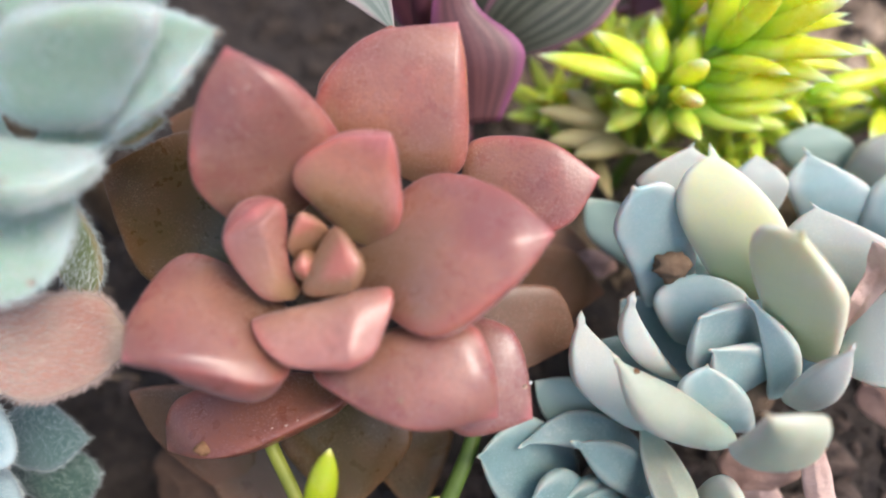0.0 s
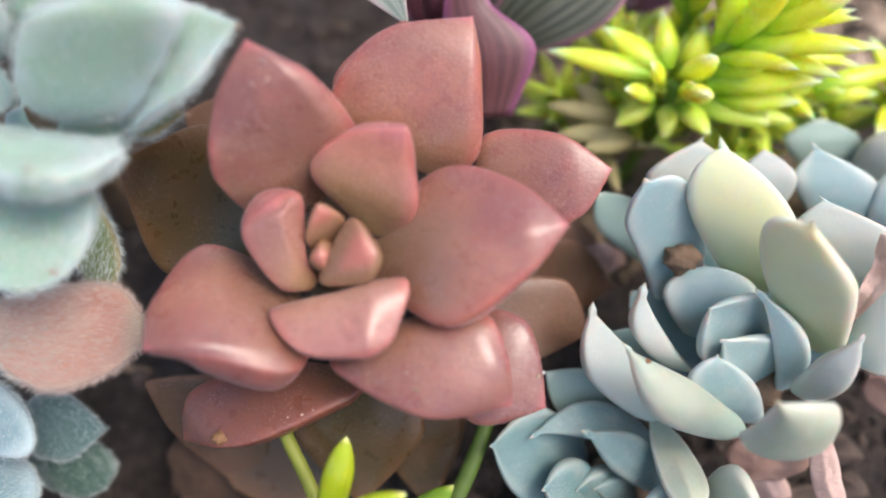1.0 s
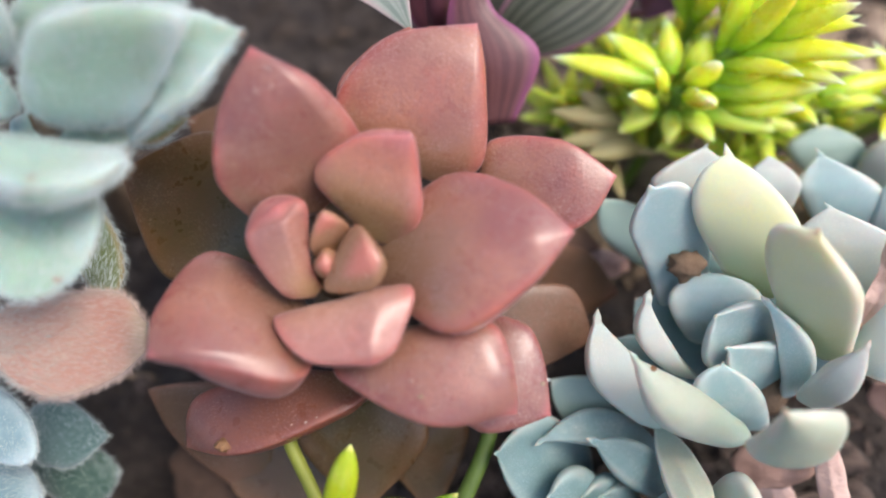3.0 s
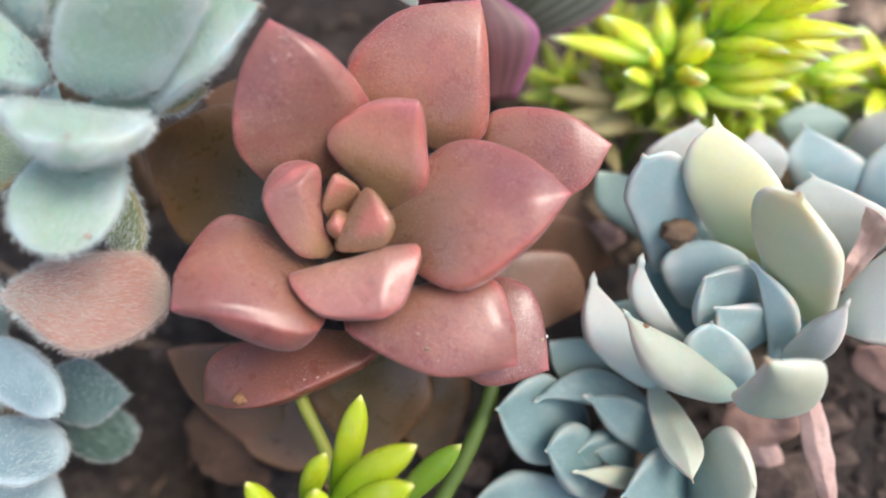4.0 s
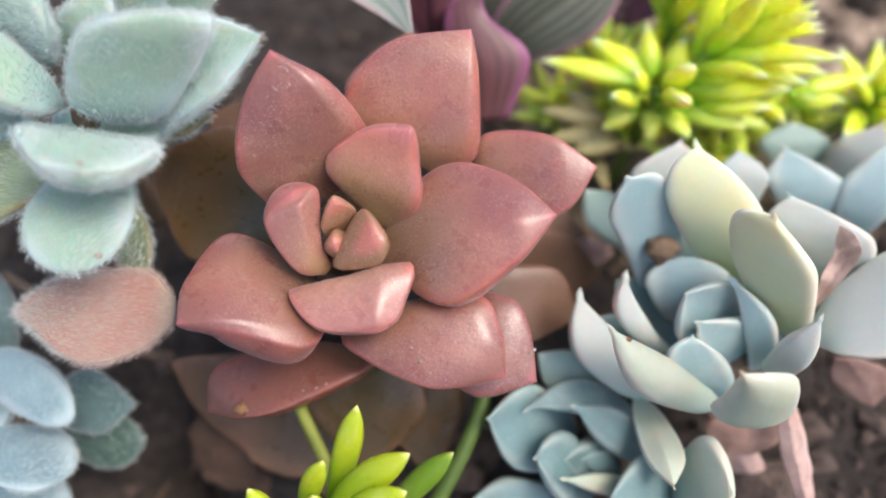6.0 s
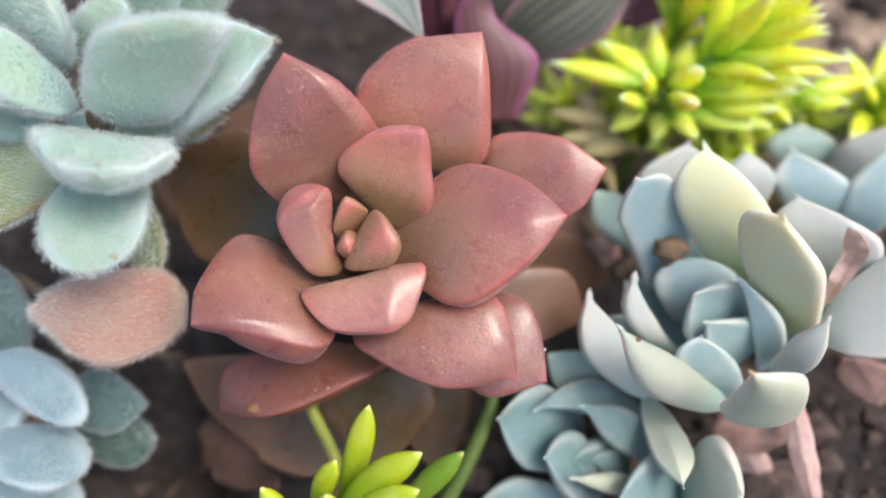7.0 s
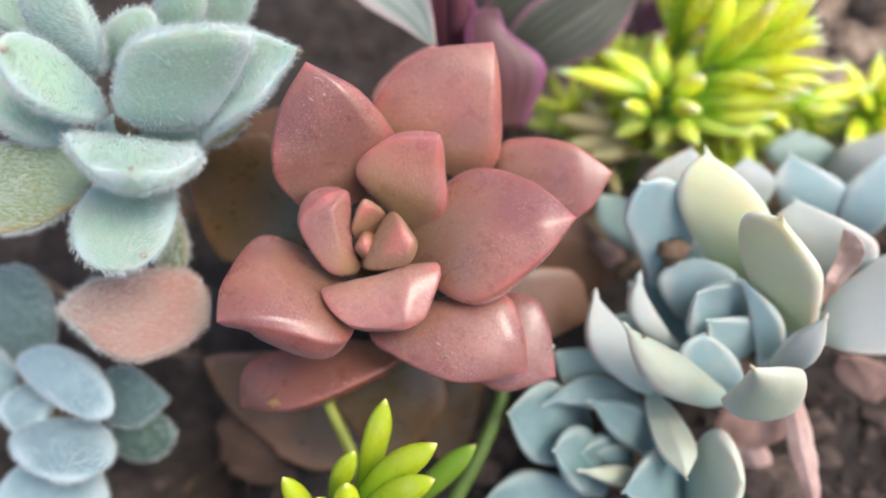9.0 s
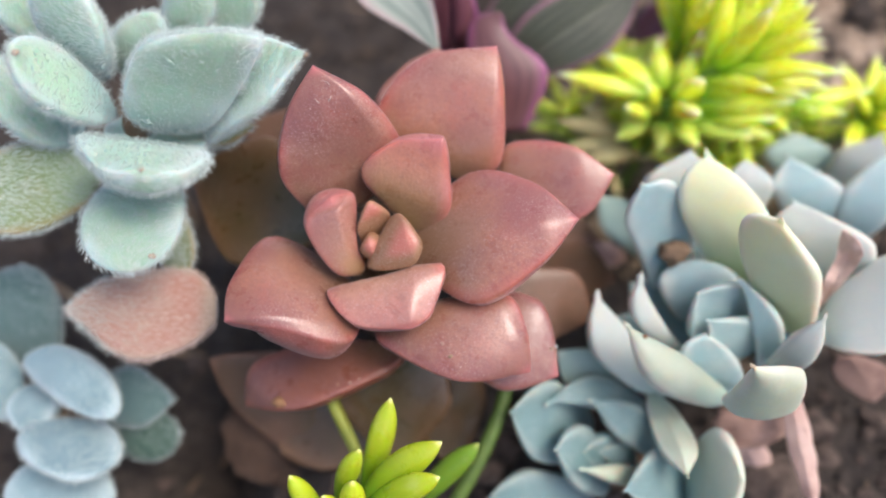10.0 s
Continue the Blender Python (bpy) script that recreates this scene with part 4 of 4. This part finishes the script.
horn(felt, fuzz, (-84.0, 92.8, 78.0), (-54.0, 87.5, 81.6), ((-75.1, 94.6, 80.4), (-63.5, 92.8, 81.5)), ((-74.8, 87.0, 77.8), (-62.4, 84.8, 79.9)), under=5, rim=1.2, hollow=0.0, foot=0.8, blunt=0.2)
horn(felt, fuzzy_pink, (-53.7, 61.1, 55.4), (-87.8, 58.4, 60.4), ((-63.7, 68.0, 60.0), (-79.5, 64.5, 61.3)), ((-63.2, 53.8, 53.3), (-74.5, 50.7, 53.7)), under=6, rim=1.5, hollow=0.05, foot=0.7, blunt=0.1)
felt_low = plant("felted_succulent", (-110.5, 58.0, 6.9), "small blue-green felted succulent growing low on the soil", group="felted succulents")
ROOT[felt_low].z = 0.0
felt_low.location.z = 0.0
tube(felt_low, stem_bark, [ROOT[felt_low] - Vector((0, 0, 3)), (-107.0, 55.4, 13.5), (-99.9, 50.7, 27.2)], [4, 4.5, 5], knobs=0.3)
crown(felt_low, (-108.9, 57.0, 13.4), 8)
leaf(felt_low, fuzzb, (-105.7, 60.1, 35.8), (-81.0, 42.4, 39.7), (-93.3, 52.5, 39.8), (-11.4, -5.8, -2.7), widest=0.5, thick=6, cup=-0.05, foot=0.55, blunt=0.5)
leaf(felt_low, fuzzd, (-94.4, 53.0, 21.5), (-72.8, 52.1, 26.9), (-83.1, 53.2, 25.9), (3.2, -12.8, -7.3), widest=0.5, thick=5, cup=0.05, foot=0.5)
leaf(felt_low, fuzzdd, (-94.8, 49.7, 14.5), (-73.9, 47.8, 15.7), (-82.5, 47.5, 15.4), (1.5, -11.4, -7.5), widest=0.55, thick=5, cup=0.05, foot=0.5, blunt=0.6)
leaf(felt_low, fuzzb, (-104.0, 56.3, 26.1), (-104.3, 42.2, 30.0), (-105.3, 49.6, 28.9), (-12.2, 0.5, 0.4), widest=0.5, thick=5, cup=0.05, foot=0.5, blunt=0.6)
leaf(felt_low, fuzzb, (-96.2, 46.5, 26.8), (-89.1, 30.3, 32.9), (-93.0, 38.5, 31.1), (-23.9, 0.5, 0.4), widest=0.5, thick=7, cup=0.1, foot=0.6, blunt=0.6)
leaf(felt_low, fuzzb, (-100.2, 40.5, 18.0), (-96.5, 24.1, 19.2), (-98.0, 30.7, 18.8), (-26.1, 0.0, 0.0), widest=0.5, thick=6, cup=0.1, foot=0.6, blunt=0.6)
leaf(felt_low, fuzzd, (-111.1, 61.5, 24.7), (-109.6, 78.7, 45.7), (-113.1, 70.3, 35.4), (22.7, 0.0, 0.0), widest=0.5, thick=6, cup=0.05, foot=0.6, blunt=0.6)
leaf(felt_low, fuzzb, (-111.7, 53.9, 24.6), (-119.5, 56.7, 38.4), (-115.1, 54.9, 31.1), (0.2, 15.6, 7.9), widest=0.5, thick=6, cup=0.05, foot=0.6, blunt=0.6)
for n, ob in enumerate(list(felt.children) + list(felt_low.children)):
    if ob.name.startswith("leaf"):
        area = sum(p.area for p in ob.data.polygons) * 1e6
        fur(ob, int(area * (8.0 if ob.parent == felt else 5.0)), 1.6 if ob.parent == felt else 1.2, hair_pink if "pink" in ob.data.materials[0].name else hair, 100 + n, lie=1.0, thin=0.038)

for ob in felt.children:
    if ob.data.materials[0].name == "pink_felt_skin":
        fur(ob, 2600, 2.0, hair, 900, lie=0.4, near=0.02)

# ---- lime stonecrop in front ----
near_lime = plant("stonecrop", (-25.0, 30.6, 6.7), "bright lime-green stonecrop shoot with plump finger leaves", "stonecrop", "stonecrops")
ROOT[near_lime].z = 0.0
near_lime.location.z = 0.0
tube(near_lime, green_stem, [ROOT[near_lime] - Vector((0, 0, 3)), (-24.7, 26.9, 16.2), (-23.9, 24.6, 32.6)], [1.4, 1.4, 1.6])
finger(near_lime, lime_low, (-24.3, 26.1, 36.0), (-18.2, 41.2, 54.4), 5.6, 0.6, (0.5, 0, 1))
finger(near_lime, lime_low, (-24.6, 24.2, 38.4), (-7.6, 30.6, 58.2), 6.4, 0.6, (-2, 0, 2.5))
finger(near_lime, lime_low, (-23.2, 22.7, 39.8), (-8.0, 24.0, 57.4), 5.6, 0.6, (-1, 0, 2))
finger(near_lime, lime_low, (-29.7, 24.8, 36.4), (-24.1, 31.0, 52.5), 4.6, 0.7, (-1, 0, 1))
finger(near_lime, lime_low, (-30.6, 19.8, 35.4), (-37.9, 26.0, 51.6), 4.6, 0.8, (-1, 0, 1))
finger(near_lime, lime_low, (-26.2, 19.8, 37.8), (-24.8, 23.6, 56.0), 5.2, 0.8)
finger(near_lime, lime_low, (-27.9, 18.8, 37.2), (-31.0, 22.1, 51.4), 4.6, 0.8)
finger(near_lime, lime_low, (-17.8, 24.9, 31.6), (-14.5, 24.0, 47.8), 5.0, 0.8)
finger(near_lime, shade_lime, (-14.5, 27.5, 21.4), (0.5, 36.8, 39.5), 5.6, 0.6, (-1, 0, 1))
tube(near_lime, pale_stem, [(-24.0, 27.5, 26.2), (-27.7, 38.4, 28.6), (-33.2, 48.5, 32.9), (-35.5, 55.4, 35.0)], [1.2, 1.4, 1.4, 1.3])
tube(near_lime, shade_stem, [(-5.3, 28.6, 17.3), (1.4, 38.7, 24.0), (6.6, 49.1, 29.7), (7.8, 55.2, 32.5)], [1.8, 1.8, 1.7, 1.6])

# ---- lime stonecrop behind ----
def shoot(owner, foot, crown, way, count, length, wide, material, seed, spread=1.25, squeeze=12.0):
    """Leaves in a spiral round the last stretch of a stem; the young ones at the crown stand up."""
    rnd = random.Random(seed)
    way = Vector(way).normalized()
    a = way.cross(Vector((0.2, 0.3, 1))).normalized()
    b = way.cross(a)
    crown = Vector(crown)
    tube(owner, green_stem, [foot, (Vector(foot) + crown - way * squeeze) / 2, crown - way * squeeze, crown], [1.3, 1.4, 1.5, 1.0])
    for i in range(count):
        f = i / (count - 1)
        an = i * 2.39996 + rnd.uniform(-0.2, 0.2)
        open_ = spread * (1 - 0.75 * f ** 1.5) + rnd.uniform(-0.1, 0.1)
        out = a * math.cos(an) + b * math.sin(an)
        d = (way * math.cos(open_) + out * math.sin(open_)).normalized()
        base = crown - way * squeeze * (1 - f)
        ln = 1.2 * length * (1 - 0.5 * f ** 2) * rnd.uniform(0.85, 1.1)
        finger(owner, material, base, base + d * ln, 1.05 * wide * rnd.uniform(0.8, 1.15) * (1 - 0.3 * f), 0.6, way * ln * rnd.uniform(0.02, 0.12) + out * rnd.uniform(-1, 1), taper=rnd.uniform(0.3, 0.42), point=0.42)


far_lime = plant("stonecrop", (69.5, 150.7, 35.6), "sunlit yellow-green stonecrop clump with plump finger leaves", "stonecrop", "stonecrops")
ROOT[far_lime].z = 0.0
far_lime.location.z = 0.0


def below(crown, back):
    return (crown[0], crown[1] + back, -2.0)


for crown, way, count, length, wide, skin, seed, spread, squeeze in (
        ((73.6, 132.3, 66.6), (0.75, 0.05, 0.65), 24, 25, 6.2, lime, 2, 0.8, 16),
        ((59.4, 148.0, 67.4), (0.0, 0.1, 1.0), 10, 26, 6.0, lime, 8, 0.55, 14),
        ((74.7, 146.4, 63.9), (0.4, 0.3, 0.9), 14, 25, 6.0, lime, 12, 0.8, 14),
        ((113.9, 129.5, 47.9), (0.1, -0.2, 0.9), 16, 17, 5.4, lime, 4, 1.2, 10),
        ((43.0, 146.8, 45.0), (-0.1, 0.0, 0.9), 14, 16, 5.0, far_shade_lime, 15, 1.2, 9),
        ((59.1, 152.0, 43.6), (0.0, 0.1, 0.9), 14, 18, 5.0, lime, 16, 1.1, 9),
        ((98.3, 131.1, 37.0), (0.2, -0.2, 0.9), 14, 15, 4.8, far_shade_lime, 17, 1.3, 8),
        ((30.1, 137.2, 36.3), (-0.2, -0.2, 0.9), 14, 14, 4.6, far_shade_lime, 5, 1.2, 9),
        ((48.0, 135.8, 37.7), (0.0, -0.4, 0.9), 16, 15, 4.8, far_shade_lime, 6, 1.4, 8),
        ((64.9, 131.7, 39.8), (0.2, -0.4, 0.9), 16, 17, 4.8, far_shade_lime, 7, 1.4, 8),
        ((80.3, 130.3, 41.3), (0.5, -0.4, 0.8), 14, 17, 4.8, far_shade_lime, 10, 1.3, 8),
        ((56.0, 136.0, 45.0), (-0.1, 0.1, 0.9), 14, 17, 4.8, far_shade_lime, 21, 1.1, 9),
        ((70.0, 138.5, 47.0), (0.1, 0.0, 0.9), 14, 17, 4.8, far_shade_lime, 22, 1.1, 9),
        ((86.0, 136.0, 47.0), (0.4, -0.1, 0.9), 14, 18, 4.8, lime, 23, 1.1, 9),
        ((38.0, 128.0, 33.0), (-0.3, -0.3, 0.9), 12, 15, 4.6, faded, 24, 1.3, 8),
        ((72.0, 122.0, 33.0), (0.2, -0.4, 0.9), 14, 15, 4.6, far_shade_lime, 25, 1.3, 8)):
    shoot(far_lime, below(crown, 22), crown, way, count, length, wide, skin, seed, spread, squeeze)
tube(far_lime, green_stem, [below((51.7, 126.6, 50.8), 12), (53.1, 126.1, 45.7), (52.3, 126.4, 53.1)], [1.6, 1.6, 1.6])
finger(far_lime, lime, (48.0, 127.4, 53.8), (22.8, 132.7, 57.3), 6.2, 0.6, (0, 0, 1.2), taper=0.38, point=0.4)
finger(far_lime, lime, (50.3, 128.3, 54.4), (36.3, 138.7, 58.9), 6.6, 0.6, (0, 0, 1.2), taper=0.38, point=0.4)
finger(far_lime, lime, (51.4, 128.9, 54.8), (50.2, 140.4, 62.3), 5.9, 0.6, (0, 0, 1.2), taper=0.38, point=0.4)
finger(far_lime, lime, (50.0, 125.1, 53.4), (44.1, 121.4, 64.2), 5.1, 0.6, (0, 0, 1.2), taper=0.38, point=0.4)
finger(far_lime, lime, (47.8, 122.5, 51.8), (38.2, 116.6, 61.0), 4.6, 0.6, (0, 0, 1.2), taper=0.38, point=0.4)
finger(far_lime, lime, (54.6, 122.5, 51.8), (53.0, 116.1, 63.1), 4.6, 0.6, (0, 0, 1.2), taper=0.38, point=0.4)
finger(far_lime, lime, (55.3, 125.7, 53.8), (56.7, 119.7, 67.8), 7.3, 0.6, (0, 0, 1.2), taper=0.4, point=0.2)
finger(far_lime, lime, (55.3, 123.2, 52.2), (54.5, 111.2, 64.7), 7.5, 0.6, (0, 0, 1.2), taper=0.4, point=0.2)
finger(far_lime, lime, (60.2, 125.8, 52.7), (81.7, 117.9, 61.8), 6.8, 0.6, (0, 0, 1.2), taper=0.38, point=0.4)
finger(far_lime, lime, (61.7, 127.7, 54.0), (73.4, 122.6, 65.0), 6.6, 0.6, (0, 0, 1.2), taper=0.38, point=0.4)
finger(far_lime, lime, (62.1, 123.9, 50.3), (78.9, 116.8, 56.4), 6.6, 0.6, (0, 0, 1.2), taper=0.38, point=0.4)
finger(far_lime, lime, (56.7, 128.4, 53.2), (59.2, 135.7, 61.6), 6.6, 0.6, (0, 0, 1.2), taper=0.38, point=0.4)
finger(far_lime, lime, (88.8, 129.4, 47.9), (111.5, 133.4, 50.5), 5.9, 0.6, (0, 0, 1.2), taper=0.38, point=0.4)
finger(far_lime, lime, (89.7, 129.5, 45.6), (103.4, 126.8, 48.5), 5.5, 0.6, (0, 0, 1.2), taper=0.38, point=0.4)
finger(far_lime, far_shade_lime, (57.8, 123.4, 48.7), (74.6, 116.8, 49.2), 6.6, 0.6, (0, 0, 1.2), taper=0.4, point=0.2)
finger(far_lime, far_shade_lime, (60.0, 123.5, 46.4), (81.6, 120.2, 46.6), 6.2, 0.6, (0, 0, 1.2), taper=0.4, point=0.2)
finger(far_lime, far_shade_lime, (54.7, 123.4, 48.7), (59.7, 113.4, 49.3), 5.9, 0.6, (0, 0, 1.2), taper=0.4, point=0.2)
finger(far_lime, far_shade_lime, (52.4, 123.3, 48.7), (49.8, 114.3, 47.5), 5.5, 0.6, (0, 0, 1.2), taper=0.4, point=0.2)
finger(far_lime, far_shade_lime, (48.6, 124.0, 49.1), (38.9, 117.8, 47.4), 5.5, 0.6, (0, 0, 1.2), taper=0.4, point=0.2)
finger(far_lime, faded, (44.4, 125.5, 40.6), (24.5, 128.8, 42.8), 5.5, 0.6, (0, 0, 1.2), taper=0.4, point=0.2)
finger(far_lime, faded, (44.4, 122.9, 38.8), (26.9, 122.6, 38.6), 5.7, 0.6, (0, 0, 1.2), taper=0.4, point=0.2)
finger(far_lime, faded, (46.0, 121.6, 37.9), (32.9, 118.2, 38.2), 5.5, 0.6, (0, 0, 1.2), taper=0.4, point=0.2)
finger(far_lime, faded, (39.6, 127.5, 41.9), (31.6, 132.8, 45.4), 5.1, 0.6, (0, 0, 1.2), taper=0.4, point=0.2)

# ---- the purple striped plant at the back ----
inch = plant("inch_plant", (7.7, 169.9, 38.8), "purple and grey-green striped inch plant behind the rosettes", "inch plant")
ROOT[inch].z = 0.0
inch.location.z = 0.0
I0 = ROOT[inch]
tube(inch, inch_purple, [I0 - Vector((0, 0, 3)), (-2.0, 142.4, 56.5), (-3.1, 140.1, 71.8), (-3.2, 144.7, 82.0)], [3, 3, 3, 3])
horn(inch, bract, (9.4, 107.9, 39.7), (7.0, 137.2, 74.7), ((-0.6, 126.2, 61.4), (-0.4, 136.1, 71.5)), ((19.3, 127.2, 63.3), (9.5, 133.4, 69.8)), under=1.2, rim=0.5, hollow=-0.25, foot=1.0, belly=0.5, blunt=0.1)
horn(inch, inch_grey, (-19.8, 159.0, 86.7), (-8.1, 117.4, 77.8), ((-29.2, 136.8, 79.3), (-16.0, 124.8, 77.9)), ((-13.1, 142.1, 83.9), (-9.8, 128.5, 82.1)), under=1.0, rim=0.4, hollow=0.12, foot=0.9, belly=0.5)
blade(inch, inch_dark, (14.9, 142.8, 52.0), (45.5, 154.7, 69.4), (27.4, 146.0, 61.3), Vector((34.4, 143.9, 55.1)) - Vector((15.0, 151.2, 64.7)), fold=0.3, widest=0.5, foot=0.5)
blade(inch, inch_dark, (8.2, 155.7, 51.0), (24.9, 166.3, 70.0), (15.9, 159.1, 60.4), Vector((22.3, 156.4, 58.6)) - Vector((7.9, 162.1, 60.0)), fold=0.3, widest=0.5, foot=0.5)
blade(inch, inch_purple, (49.6, 155.8, 51.0), (68.3, 158.8, 62.6), (57.7, 156.5, 58.6), Vector((59.3, 152.4, 55.9)) - Vector((56.1, 160.5, 61.3)), fold=0.3, widest=0.5, foot=0.5)
blade(inch, inch_purple, (-0.2, 144.3, 50.6), (-5.3, 153.3, 75.7), (-5.2, 148.2, 65.2), Vector((2.5, 148.2, 65.2)) - Vector((-12.1, 149.9, 63.9)), fold=0.4, widest=0.5, foot=0.6)

for n, base in enumerate(((-26.1, 144.0, 79.2), (14.9, 142.8, 52.0), (8.2, 155.7, 51.0), (49.6, 155.8, 51.0), (7.0, 118.0, 45.0), (-0.2, 144.3, 50.6))):
    tube(inch, inch_purple, [I0 + Vector((n - 2, 2, -2)), (I0 * 0.6 + Vector(base) * 0.4) + Vector((0, 4, 6)), base], [1.8, 1.6, 1.3])

# ---- withered leaves ----
def dry(material, base, tip, mid, span, label, **kw):
    p = plant("withered_leaf", base, label, "dry leaf", "withered leaves")
    blade(p, material, base, tip, mid, span, crumple=kw.pop("crumple", 1.0), name="blade", **kw)


D1 = "crumpled pinkish dry leaf hanging under the echeveria"
dry(dry_skin, (75.2, 51.1, 32.1), (80.6, 28.7, 17.3), (76.9, 39.3, 26.7), Vector((79.8, 39.3, 26.7)) - Vector((74.6, 39.9, 24.7)), D1, fold=0.5, crumple=0.35, foot=0.7, blunt=0.5)
dry(dry_dull, (71.5, 52.7, 28.3), (64.2, 44.4, 15.7), (68.2, 46.5, 21.9), Vector((76.5, 44.8, 20.7)) - Vector((60.6, 49.5, 21.5)), D1, fold=0.3, crumple=0.5)
dry(dry_skin, (62.0, 51.9, 23.0), (77.4, 34.2, 1.7), (71.4, 42.1, 11.7), Vector((74.7, 42.7, 12.1)) - Vector((68.6, 40.9, 8.6)), D1, fold=0.5, crumple=0.5)
dry(dry_dull, (93.9, 63.3, 28.2), (103.7, 55.9, 16.1), (99.3, 59.4, 23.2), Vector((105.2, 62.2, 27.4)) - Vector((92.4, 63.2, 23.3)), D1, fold=0.3, crumple=0.4)
dry(dry_skin, (76.6, 64.3, 45.6), (80.9, 76.9, 63.5), (81.9, 70.5, 56.9), Vector((85.6, 71.3, 59.8)) - Vector((80.4, 70.1, 53.0)), "papery reddish dry leaf standing between echeveria leaves", fold=0.3)
dry(dry_brown, (-61.8, 61.0, 7.6), (-48.0, 39.3, -6.8), (-57.2, 49.5, 0.0), Vector((-67.0, 48.9, -2.8)) - Vector((-48.0, 52.1, 1.7)), "brown shrivelled leaf lying under the rose rosette", fold=0.2, crumple=1.8)
dry(dry_skin, (31.7, 98.9, 23.0), (43.6, 95.2, 22.9), (38.0, 95.7, 25.6), Vector((38.4, 93.9, 22.0)) - Vector((38.4, 99.4, 25.7)), "small pinkish fallen leaf behind the rose rosette", fold=0.2)


def spot(ob, material, at, size, name="scar", label="", squash=0.5):
    """A small dried mark or crumb sitting on a leaf."""
    o = ROOT[ob.parent] if ob.parent in ROOT else ROOT[ob]
    if ob.data:
        mark = (Vector(at) - o) / 1000
        at = min((v.co for v in ob.data.vertices), key=lambda c: (c - mark).length) * 1000 + o
    bm = bmesh.new()
    bmesh.ops.create_icosphere(bm, subdivisions=3, radius=1.0)
    for v in bm.verts:
        v.co *= 1 + 0.35 * noise.noise(v.co * 1.7 + Vector(at)) + 0.25 * noise.noise(v.co * 4 + Vector(at))
        v.co = Vector((v.co.x * size, v.co.y * size * 0.8, v.co.z * size * squash)) / 1000 + (Vector(at) - o) / 1000
    return part(name, bm, material, ob, label)


def nearest(owner, at):
    """The leaf of a plant whose tip lies nearest to a place."""
    o = ROOT[owner]
    mark = (Vector(at) - o) / 1000
    return min((c for c in owner.children if c.name.startswith("leaf")), key=lambda c: min((v.co - mark).length for v in c.data.vertices))


for owner, at, size, skin in (
        (pink, (-44.5, 44.5, 43.7), 1.7, rust), (pink, (-6.6, 46.8, 64.2), 0.5, straw), (pink, (15.7, 52.8, 53.6), 0.5, sand),
        (felt, (-34.7, 94.0, 98.9), 0.7, rust), (felt, (-60.7, 66.3, 97.9), 0.6, fuzzy_pink), (felt, (-63.8, 61.0, 77.6), 0.8, fuzzy_pink),
        (felt, (-85.6, 86.1, 106.3), 0.9, fuzzy_pink), (ech, (36.0, 54.5, 55.5), 0.65, rust)):
    spot(nearest(owner, at), skin, at, size)
for at, size in (((-33.5, 84.7, 93.9), 0.26), ((-20.9, 87.6, 92.7), 0.2), ((-35.9, 76.7, 85.3), 0.2), ((-3.6, 43.9, 63.1), 0.24), ((-2.8, 45.0, 63.7), 0.18), ((-5.1, 46.3, 64.1), 0.18),
                 ((-28.7, 47.6, 49.3), 0.45), ((-31.1, 47.0, 49.1), 0.35), ((-26.6, 48.5, 49.3), 0.3), ((-10.1, 56.6, 74.8), 0.16), ((5.3, 64.6, 78.8), 0.18)):
    spot(nearest(pink, at), hair_pink, at, size * 0.6, "speck")


def scratch(ob, at, radius, start, sweep):
    """A fine pale curved scratch on a leaf, its points drawn onto the nearest skin."""
    o = ROOT[ob.parent]
    verts = [v.co * 1000 + o for v in ob.data.vertices]
    at = Vector(at)
    near = min(verts, key=lambda c: (c - at).length)
    look_up = Vector((0.05, -0.62, 0.78))
    a = look_up.cross(Vector((0, 0, 1))).normalized()
    b = look_up.cross(a)
    points = []
    for i in range(9):
        an = start + sweep * i / 8
        p = near + (a * math.cos(an) + b * math.sin(an) * 1.15) * radius
        q = min(verts, key=lambda c: (c - p).cross(look_up).length - 0.02 * c.dot(look_up))
        points.append(p + look_up * ((q - p).dot(look_up) + 0.03))
    ROOT[ob] = o
    tube(ob, hair_pink, points, [0.05] + [0.09] * 7 + [0.05], "scratch", "fine pale curved scratch", nv=6)


scratch(nearest(pink, (-31.1, 88.9, 88.6)), (-31.1, 88.9, 88.6), 1.9, 0.6, 4.2)
for at, size, skin in (((-6.6, 49.5, 60.6), 0.5, dry_dull), ((-5.6, 49.7, 60.6), 0.35, dry_dull), ((16.6, 53.4, 53.6), 0.4, hair)):
    spot(nearest(pink, at), skin, at, size, "mark", squash=0.25)
litter = plant("soil_lump", (48.1, 79.6, 49.8), "brown crumb of soil caught between echeveria leaves", "soil")
spot(litter, stem_bark, (47.3, 79.4, 50.8), 3.6, "lump", squash=0.8)

# ---- pale stone edging far behind ----
edging = plant("edging_stone", (160.1, 233.6, 1.6), "pale flat edging stone at the end of the bed", "stone")
ROOT[edging].z = 0.0
edging.location.z = 0.0
bm = bmesh.new()
bmesh.ops.create_cube(bm, size=1.0)
bmesh.ops.scale(bm, vec=(0.5, 0.08, 0.03), verts=bm.verts)
bmesh.ops.bevel(bm, geom=bm.edges, offset=0.004, segments=3, affect="EDGES")
bmesh.ops.translate(bm, vec=(0.12, 0.045, 0.012), verts=bm.verts)
part("slab", bm, plain("pale_stone", (0.52, 0.47, 0.40), (0.42, 0.37, 0.31), 60, 0.85, 0.5, 0.001), edging)
edging.rotation_euler = (0, 0, radians(4))
